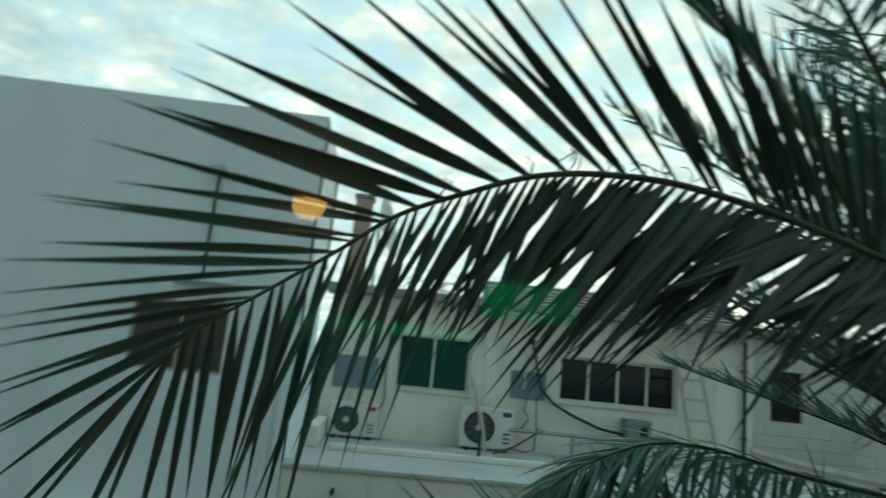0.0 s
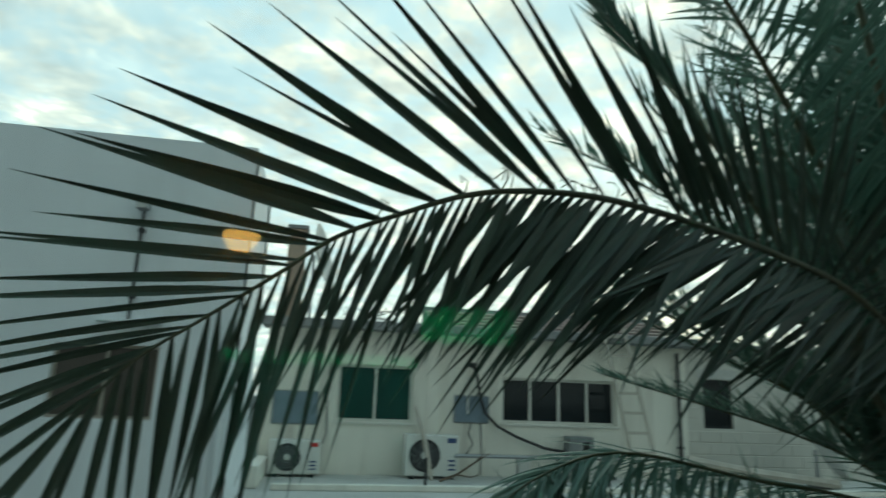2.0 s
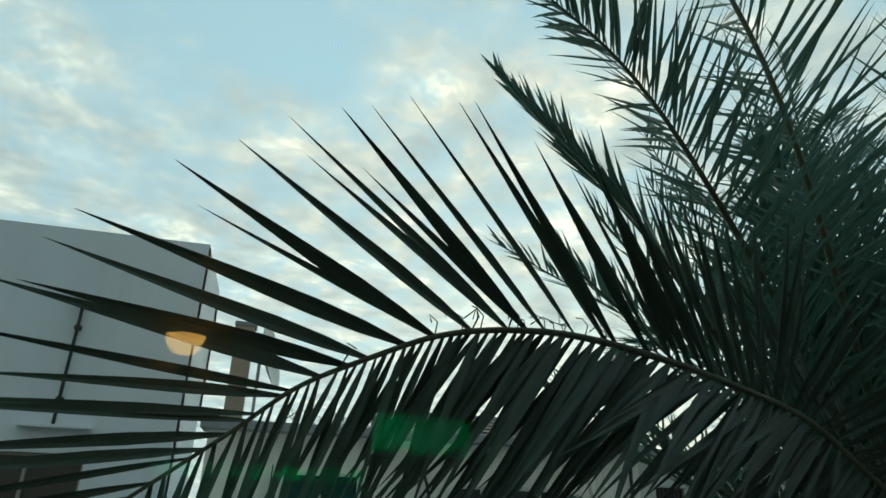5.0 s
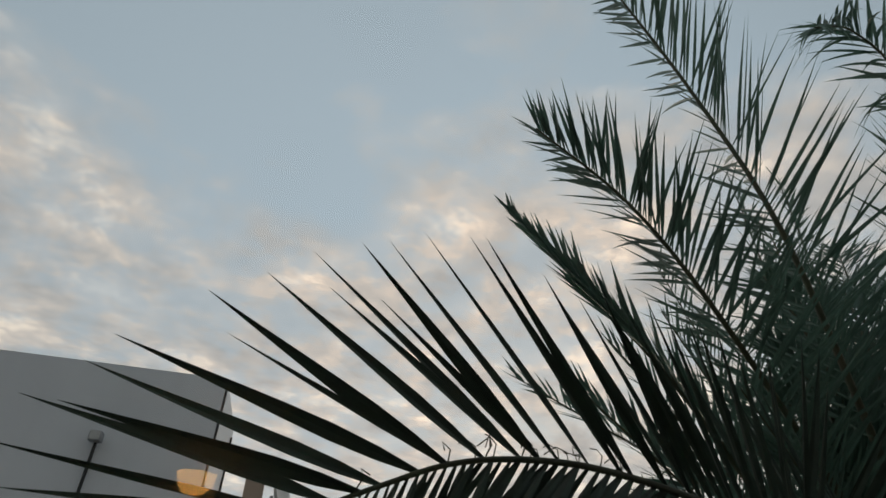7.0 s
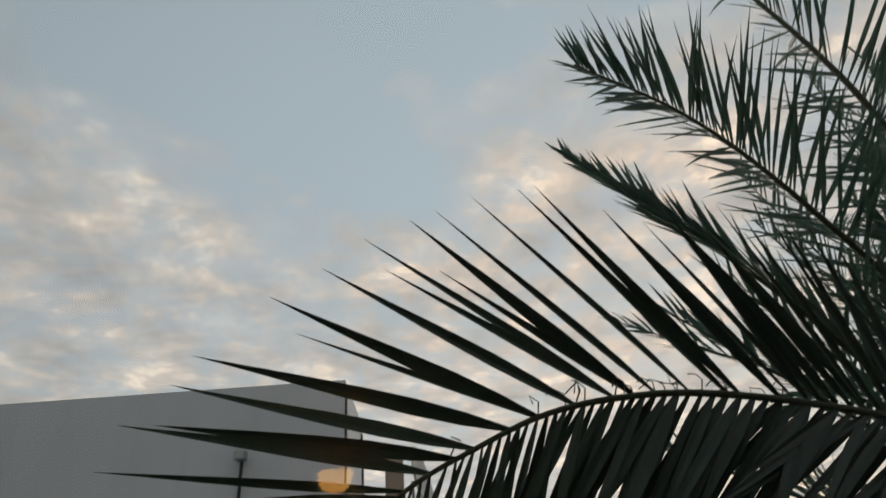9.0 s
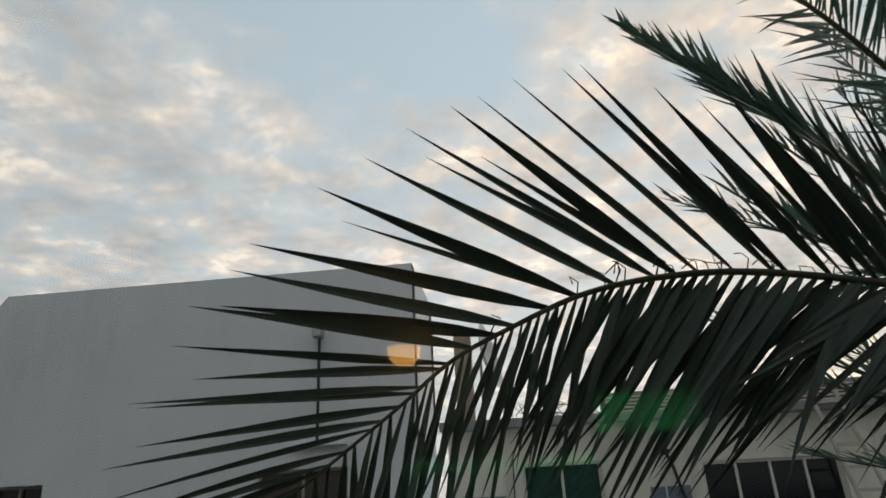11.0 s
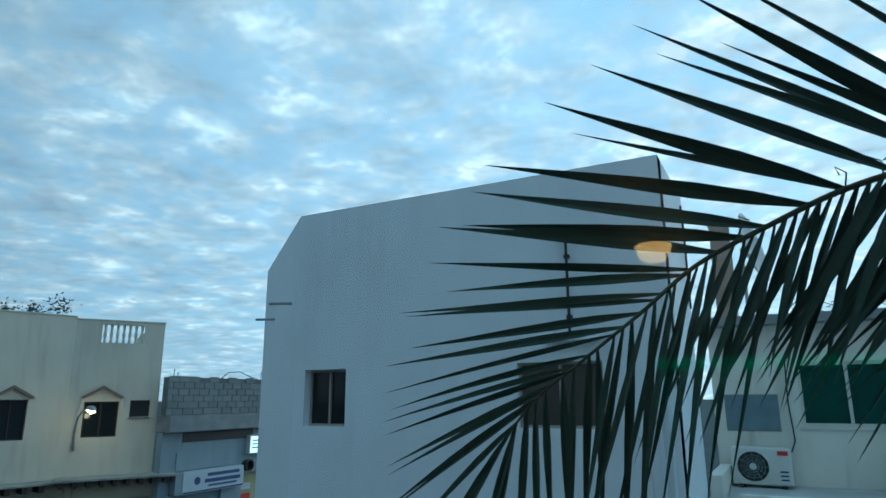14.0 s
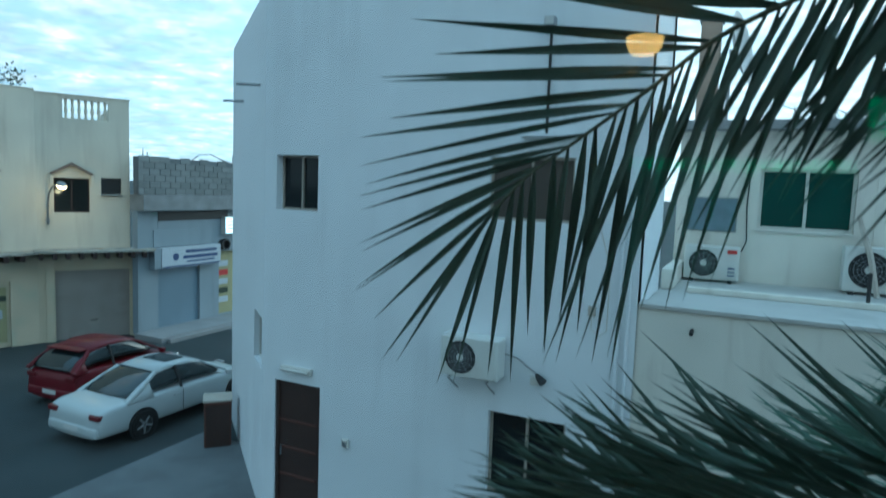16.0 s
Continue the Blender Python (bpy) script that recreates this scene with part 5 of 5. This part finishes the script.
# a steeper second row where the stalk nears the crown
x = 0.66
while x < 1.4:
    near_leaf(x, 104 - 22 * (x - 0.66) / 0.7 + rng.uniform(-12, 8), 0.44 * rng.uniform(0.8, 1.1), 0.018 * rng.uniform(0.8, 1.1), rng.uniform(0.0, 0.35), 0.02, rng.uniform(-0.04, 0.04))
    x += rng.uniform(0.03, 0.05)
# small curled fibres at the roots of the leaflets
for k in range(26):
    p = near_at(rng.uniform(-0.3, 0.6))
    a0 = rng.uniform(1.2, 2.6)
    q = p + Vector((0.03 * math.cos(a0), rng.uniform(-0.01, 0.01), 0.035 * math.sin(a0)))
    part("fibre", tube([p, (p + q) / 2 + Vector((0.008, 0, 0.006)), q, q + Vector((rng.uniform(-0.025, 0.02), 0, rng.uniform(-0.02, 0.004)))], 0.0011, 4), "rachis", near)

# fronds that rise and spread from the crown
frond([CROWN, (1.45, 2.2, 5.25), (0.90, 1.98, 5.92), (0.60, 1.95, 6.34), (0.27, 1.95, 6.62)], 0.34, 0.0145, 104, 8, 68, 0.05, 0.25, seed=1, label="rising grey-green frond")
frond([CROWN, (1.2, 2.2, 5.25), (0.69, 2.0, 5.74), (0.44, 2.0, 6.01), (0.19, 2.0, 6.27)], 0.22, 0.015, 100, 55, 42, 0.05, 0.25, seed=2)
frond([CROWN, (1.55, 2.2, 5.5), (1.22, 2.0, 6.38), (1.0, 2.0, 7.03), (0.74, 2.0, 7.59), (0.62, 2.0, 7.8)], 0.41, 0.0150, 110, 12, 60, 0.05, 0.25, seed=3)
frond([CROWN, (2.15, 2.3, 5.6), (2.28, 2.1, 6.8), (2.2, 2.0, 7.5), (1.95, 1.95, 7.75), (1.65, 1.9, 7.6)], 0.34, 0.018, 60, 10, 55, 0.3, 0.3, seed=4, label="frond with curled drooping leaflets", curl=0.7)
frond([CROWN, (1.9, 2.15, 4.95), (1.86, 2.05, 5.6), (1.95, 2.0, 6.4), (1.95, 1.9, 7.1)], 0.50, 0.016, 110, 5, 84, 0.08, 0.08, seed=5)
frond([CROWN, (1.45, 2.35, 4.70), (0.93, 2.25, 4.79), (0.52, 2.2, 4.86), (0.30, 2.2, 4.81), (0.14, 2.2, 4.70), (0.06, 2.2, 4.55)], 0.23, 0.015, 125, 20, 58, 0.45, 0.12, 0.008, 6, "low arching frond with hanging leaflets", lift0=-15)
# seeds 7 and 9 get the darker leaf colour in place of real shade
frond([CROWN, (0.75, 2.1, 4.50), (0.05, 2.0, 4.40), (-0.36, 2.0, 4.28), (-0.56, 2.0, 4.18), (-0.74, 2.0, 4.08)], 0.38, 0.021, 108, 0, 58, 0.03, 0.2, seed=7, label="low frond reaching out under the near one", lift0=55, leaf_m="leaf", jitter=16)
frond([CROWN, (1.2, 2.6, 4.45), (0.6, 2.6, 4.38), (0.1, 2.6, 4.24), (-0.35, 2.6, 4.02)], 0.40, 0.017, 120, 0, 60, 0.05, 0.2, seed=8, lift0=54, jitter=24)
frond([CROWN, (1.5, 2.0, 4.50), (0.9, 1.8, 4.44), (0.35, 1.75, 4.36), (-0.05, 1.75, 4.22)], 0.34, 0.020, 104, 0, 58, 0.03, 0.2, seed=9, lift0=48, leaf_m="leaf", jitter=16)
frond([CROWN, (1.3, 2.4, 4.35), (0.7, 2.3, 4.15), (0.15, 2.2, 3.9), (-0.3, 2.1, 3.6)], 0.36, 0.015, 84, 0, 60, 0.06, 0.2, seed=10, lift0=36, jitter=22)
frond([CROWN, (1.4, 2.9, 4.3), (0.9, 3.2, 4.1), (0.3, 3.4, 3.8), (-0.1, 3.5, 3.4)], 0.36, 0.016, 60, 0, 60, 0.05, 0.2, seed=12, lift0=40)
for k, (mid, tip) in enumerate((((1.25, 2.4, 5.3), (0.50, 2.3, 5.85)), ((1.4, 2.6, 5.5), (0.80, 2.6, 6.20)), ((1.6, 2.7, 5.6), (1.20, 2.8, 6.50)), ((1.3, 2.7, 5.15), (0.55, 2.8, 5.55)),
                                ((1.8, 2.5, 5.7), (1.55, 2.4, 6.75)), ((1.45, 2.2, 5.2), (0.85, 1.95, 5.75)), ((2.3, 2.4, 5.6), (2.5, 2.3, 6.7)), ((2.1, 2.9, 5.7), (2.0, 3.2, 6.9)),
                                ((2.2, 2.7, 5.5), (2.35, 2.7, 6.6)), ((2.5, 2.9, 5.4), (3.0, 3.1, 6.3)), ((2.4, 3.0, 5.8), (2.7, 3.3, 7.1)), ((2.6, 2.6, 5.1), (3.3, 2.7, 5.6)), ((2.0, 2.6, 5.9), (1.9, 2.6, 7.3)),
                                ((2.1, 2.3, 5.8), (2.2, 2.2, 7.0)), ((1.75, 2.6, 5.9), (1.6, 2.6, 7.2)), ((1.7, 2.8, 5.7), (1.35, 3.0, 6.9)), ((2.4, 2.5, 5.9), (2.6, 2.5, 7.2)))):
    frond([CROWN, CROWN.lerp(Vector(mid), 0.5) + Vector((0, 0, 0.06)), mid, tip], 0.36, 0.016, 84, 20 - 3 * k, 66, 0.08, 0.12, seed=60 + k)
# fronds between the crown and the house, and finer ones farther back
for k, (mid, tip) in enumerate((((2.3, 2.05, 5.5), (2.55, 1.75, 6.5)), ((2.2, 2.1, 5.8), (2.25, 1.8, 7.1)), ((2.45, 2.15, 5.3), (2.95, 1.8, 5.95)), ((2.1, 2.1, 5.3), (2.35, 1.75, 5.9)), ((2.35, 2.3, 5.9), (2.75, 2.1, 7.0)),
                                ((2.5, 2.4, 5.6), (3.1, 2.2, 6.5)), ((2.2, 2.0, 5.0), (2.6, 1.7, 5.2)), ((2.0, 2.05, 5.1), (2.05, 1.75, 5.75)))):
    frond([CROWN, CROWN.lerp(Vector(mid), 0.5) + Vector((0, 0, 0.08)), mid, tip], 0.42, 0.017, 80, 5, 72, 0.06, 0.12, seed=160 + k)
for k, (mid, tip) in enumerate((((1.30, 2.6, 5.55), (0.40, 2.6, 5.98)), ((1.5, 2.7, 5.1), (0.70, 2.7, 5.52)), ((1.5, 2.6, 5.0), (0.75, 2.6, 5.30)), ((1.45, 2.7, 4.9), (0.72, 2.8, 5.10)))):
    frond([CROWN, CROWN.lerp(Vector(mid), 0.5) + Vector((0, 0, 0.08)), mid, tip], 0.26, 0.011, 110, 5, 62, 0.06, 0.15, 0.012, 180 + k)
rng = random.Random(21)
for k in range(42):
    if k < 10:
        az, el, reach = rng.uniform(-75, 70), rng.uniform(-5, 70), rng.uniform(2.0, 2.8)
    elif k < 36:
        az, el, reach = rng.uniform(-80, 90), rng.uniform(40, 80), rng.uniform(2.2, 3.2)
    else:
        az, el, reach = rng.uniform(90, 195), rng.uniform(52, 80), rng.uniform(1.4, 2.25)
    az, el = radians(az), radians(el)
    out = Vector((math.cos(az), math.sin(az), 0))
    if out.y < -0.25:
        reach = 1.15
    tip = CROWN + out * reach * math.cos(el) + Vector((0, 0, reach * math.sin(el) - 0.45 * math.cos(el)))
    q1 = CROWN + out * reach * 0.33 * math.cos(el) + Vector((0, 0, reach * 0.42 * math.sin(el) + 0.12))
    q2 = CROWN + out * reach * 0.68 * math.cos(el) + Vector((0, 0, reach * 0.80 * math.sin(el) + 0.05))
    frond([CROWN, q1, q2, tip], rng.uniform(0.30, 0.44), 0.018, 60, rng.uniform(-10, 35), 58, rng.uniform(0.05, 0.2), 0.12, seed=100 + k)

# ---- plants on the cream house roof ----
bush = new("roof_plant")
bush.matrix_world = ym @ pose(-1.2, 0.35, 7.35)
tagged(bush, "dark potted shrub behind the roof parapet", "plant")
rng = random.Random(9)
part("pot", lathe([(0.14, -0.8), (0.2, -0.55), (0.18, -0.55), (0.001, -0.58)], 14), "brown", bush)
verts, faces = [], []
for k in range(420):
    c = rng.choice(((0, 0, 0.25), (0.55, 0, 0.1), (-0.6, 0, 0.2), (0.75, 0, 0.45), (-1.3, 0, 0.15)))
    p = Vector(c) + Vector((rng.gauss(0, 0.16), rng.gauss(0, 0.12), rng.gauss(0, 0.13)))
    way = Vector((rng.uniform(-1, 1), rng.uniform(-1, 1), rng.uniform(-0.4, 1)))
    leaflet(verts, faces, p, way, Vector((rng.uniform(-1, 1), rng.uniform(-1, 1), 0.3)), 0.12, 0.05, 0.1)
tagged(part("foliage", (verts, faces), "bush", bush), kind="stuff")
part("stem", tube([(0, 0, -0.6), (0.02, 0, 0), (0.0, 0, 0.3)], 0.02, 6), "trunk", bush)

# ---- the room behind the window ----
GY = 0.80
wall_m = [(0.55, 2.68, 0.75, 2.85)]
room_wall = tagged(mesh_object("wall_window", pierced_wall(4.2, 0, 3.0, 0.16, wall_m), "plaster"), "plastered wall round the window opening", "wall", kind="structure")
room_wall.matrix_world = pose(-2.15, GY - 0.06, 3.55)
win = tagged(new("window_1"), "sliding window in a dark aluminium frame", "window", kind="structure")
win.matrix_world = pose(-1.6, GY, 4.3)
wf = bmesh.new()
for a in ((0, 2.13, -0.065, 0.105, 0, 0.05), (0, 2.13, -0.065, 0.105, 2.05, 2.1), (0, 0.05, -0.065, 0.105, 0.05, 2.05), (2.08, 2.13, -0.065, 0.105, 0.05, 2.05)):
    box(*a, bm=wf)
part("window_frame", wf, "alu_dark", win, "dark aluminium frame")
glass_pane = part("pane", box(0.05, 2.08, -0.003, 0.003, 0.05, 2.05), ["pane", "pane_edge"], win, "clear glass pane")
for p in glass_pane.data.polygons:
    p.material_index = 0 if p.normal.y < -0.5 else 1
glass_pane.visible_shadow = False
for nm, b, mt, lab in (("wall_west", box(-2.3, -2.153, -3.75, GY - 0.07, 3.55, 6.55), "plaster", "plain plastered wall"),
                       ("wall_east", box(2.053, 2.2, -3.75, GY - 0.07, 3.55, 6.55), "plaster", "plain plastered wall"), ("floor", box(-2.3, 2.2, -3.75, GY - 0.06, 3.4, 3.547), "floor_tile", "tiled room floor"),
                       ("ceiling", box(-2.3, 2.2, -3.75, GY - 0.06, 6.553, 6.7), "plaster", "plain plastered ceiling")):
    tagged(mesh_object(nm, b, mt), lab, nm.split("_")[0], kind="structure")
# own house below and above the window
for nm, b in (("wall_lower", box(-4, 5.5, GY - 0.3, GY + 0.1, 0, 3.53)), ("wall_upper", box(-4, 5.5, GY - 0.3, GY + 0.1, 6.72, 7.4)), ("wall_far", box(2.21, 5.5, GY - 0.3, GY + 0.1, 3.53, 6.72)), ("wall_near", box(-4, -2.31, GY - 0.3, GY + 0.1, 3.53, 6.72))):
    tagged(mesh_object(nm, b, "beige"), "beige rendered outer wall of the viewer's house", "wall", kind="structure")
# rear wall; its curtained hatch and small glazed light are added for the window's green reflection, lit from the hall
# behind
back = tagged(mesh_object("wall_south", pierced_wall(4.2, 0, 3.0, 0.15, [(1.70, 3.11, 0.80, 1.73), (0.93, 1.69, 1.83, 2.13)]), "plaster"), "plastered wall with an added curtained hatch", "wall", kind="structure")
back.matrix_world = pose(2.05, -3.6, 3.55, 0, 0, 180)
# unseen hall shell, added to keep the added lamp's light in
hall = tagged(mesh_object("wall_hall", prism([(-2.1, 3.6), (2.0, 3.6), (2.0, 6.5), (-2.1, 6.5)], -5.1, -5.0), "plaster"), "plain wall of the added, unseen hall behind", "wall", kind="structure")
for nm, b in (("wall_hall_west", box(-2.3, -2.105, -5.1, -3.755, 3.4, 6.7)), ("wall_hall_east", box(2.005, 2.2, -5.1, -3.755, 3.4, 6.7)), ("ceiling_hall", box(-2.1, 2.0, -5.1, -3.755, 6.505, 6.7)), ("floor_hall", box(-2.1, 2.0, -5.1, -3.755, 3.4, 3.595))):
    tagged(mesh_object(nm, b, "plaster"), "plain plaster of the added, unseen hall behind", nm.split("_")[0], kind="structure")
# curtain invented as the source of the green patch mirrored in the window
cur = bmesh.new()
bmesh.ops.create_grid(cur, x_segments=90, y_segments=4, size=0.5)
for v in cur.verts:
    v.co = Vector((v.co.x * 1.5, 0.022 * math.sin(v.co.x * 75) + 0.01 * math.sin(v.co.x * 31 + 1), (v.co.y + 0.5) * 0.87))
curtain = thing("curtain", "added green cloth curtain, backlit for a green reflection in the window", "curtain", (-0.355, -3.68, 4.33))
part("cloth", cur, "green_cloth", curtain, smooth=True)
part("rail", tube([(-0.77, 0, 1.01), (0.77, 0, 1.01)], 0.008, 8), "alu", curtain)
part("hem", box(-0.76, 0.76, 0.034, 0.038, 0.855, 1.0), "green_pale", curtain, "added paler green band for the bright stripe in the reflection")
# pane added only to mirror a second green patch
green_pane = thing("added_green_pane", "added pale green glass pane for a second green reflection", "window", (0.34, -3.70, 5.35))
part("pane", box(0.0, 0.80, 0, 0.006, 0.0, 0.36), "green_pale", green_pane)
part("frame", box(0.015, 0.78, 0.01, 0.04, 0.03, 0.05), "alu", green_pane)
# unseen lamp, added to make the green curtain and pane glow
added_hall_lamp = new("added_hall_lamp_light", bpy.data.lights.new("added_hall_lamp_light", "AREA"))
added_hall_lamp.data.energy, added_hall_lamp.data.color, added_hall_lamp.data.shape = 40, (0.95, 1.0, 0.95), "RECTANGLE"
added_hall_lamp.data.size, added_hall_lamp.data.size_y = 1.6, 0.5
added_hall_lamp.matrix_world = pose(0.0, -4.85, 5.3, 90, 0, 0)
SC = Vector((-0.97, 2 * GY - 5.0, 6.02))
sconce = thing("wall_sconce", "lit bowl-shaped amber glass wall lamp", "lamp", SC)
part("bowl", lathe([(0.02, -0.09), (0.07, -0.075), (0.11, -0.03), (0.128, 0.04), (0.122, 0.04), (0.10, -0.025), (0.001, -0.06)], 20), "sconce_on", sconce, "glowing amber glass bowl", smooth=True)
part("stem", tube([(0, 0, -0.09), (0, 0, -0.14), (0, -0.17, -0.14)], 0.014, 8), "wood_dark", sconce)
part("back_plate", box(-0.05, 0.05, -3.6 - SC.y + 0.002, -3.6 - SC.y + 0.02, -0.2, -0.06, 0.004), "wood_dark", sconce)

# ---- loose cables on the rooftop room ----
for pts in ([(2.05, 10.83, 4.62), (2.0, 10.80, 4.45), (2.08, 10.8, 4.3), (1.98, 10.78, 4.15), (1.85, 10.7, 4.1)], [(2.2, 10.83, 4.62), (2.22, 10.8, 4.2), (2.2, 10.78, 3.82)], [(-0.25, 10.78, 5.55), (-0.27, 10.78, 4.9), (-0.24, 10.77, 4.4), (-0.3, 10.72, 4.25)]):
    tagged(mesh_object("wall_cable", tube(pts, 0.011, 6), "black"), "thin black cable hanging on the cream wall", "cable", "wall cables")
cond = tagged(mesh_object("conduit", tube([(1.98, 10.80, 5.35), (1.98, 10.80, 4.75)], 0.014, 8), "alu"), "pale conduit on the cream wall", "pipe")

# ---- blocks of the unfinished walls ----
def shared_box(name, w, dpt, h, material):
    bm = box(0, w, 0, dpt, 0, h)
    bmesh.ops.bevel(bm, geom=list(bm.edges), offset=0.008, segments=1, affect="EDGES")
    me = bpy.data.meshes.new(name)
    bm.to_mesh(me)
    bm.free()
    me.materials.append(M[material])
    return me


rng = random.Random(3)
BW, BH = 0.40, 0.20
full, half = shared_box("block", BW - 0.012, 0.03, BH - 0.012, "block_pale"), shared_box("block_half", BW / 2 - 0.012, 0.03, BH - 0.012, "block_pale")
for row in range(11):
    x = 0.0 if row % 2 else -BW / 2
    while x < 4.9:
        me, w = (half, BW / 2) if x < 0 else (full, BW)
        x0 = max(x, 0.0)
        z0 = row * BH + 0.006
        clear = x0 + w < 0.52 or x0 > 1.09 or z0 + BH < 0.86 or z0 > 1.68
        if clear and x0 + w < 5.0:
            ob = new("block", me)
            ob.parent = block_wall
            ob.location = (x0 + 0.006, -0.010 + rng.uniform(-0.003, 0.003), z0)
        x = x0 + w
full, half = shared_box("block", BW - 0.012, 0.03, 0.2 - 0.012, "block"), shared_box("block_half", BW / 2 - 0.012, 0.03, 0.2 - 0.012, "block")
for row in range(6):
    x = -0.85 if row % 2 else -0.85 - BW / 2
    while x < 7.5:
        me, w = (half, BW / 2) if x < -0.86 else (full, BW)
        x0 = max(x, -0.85)
        if row < 5 or rng.random() < 0.55 or x0 < -0.4:
            ob = new("block", me)
            ob.parent = shop
            ob.location = (x0 + 0.006, -0.178 + rng.uniform(-0.012, 0.010), 4.51 + row * 0.2 + rng.uniform(-0.003, 0.003))
        x = x0 + w
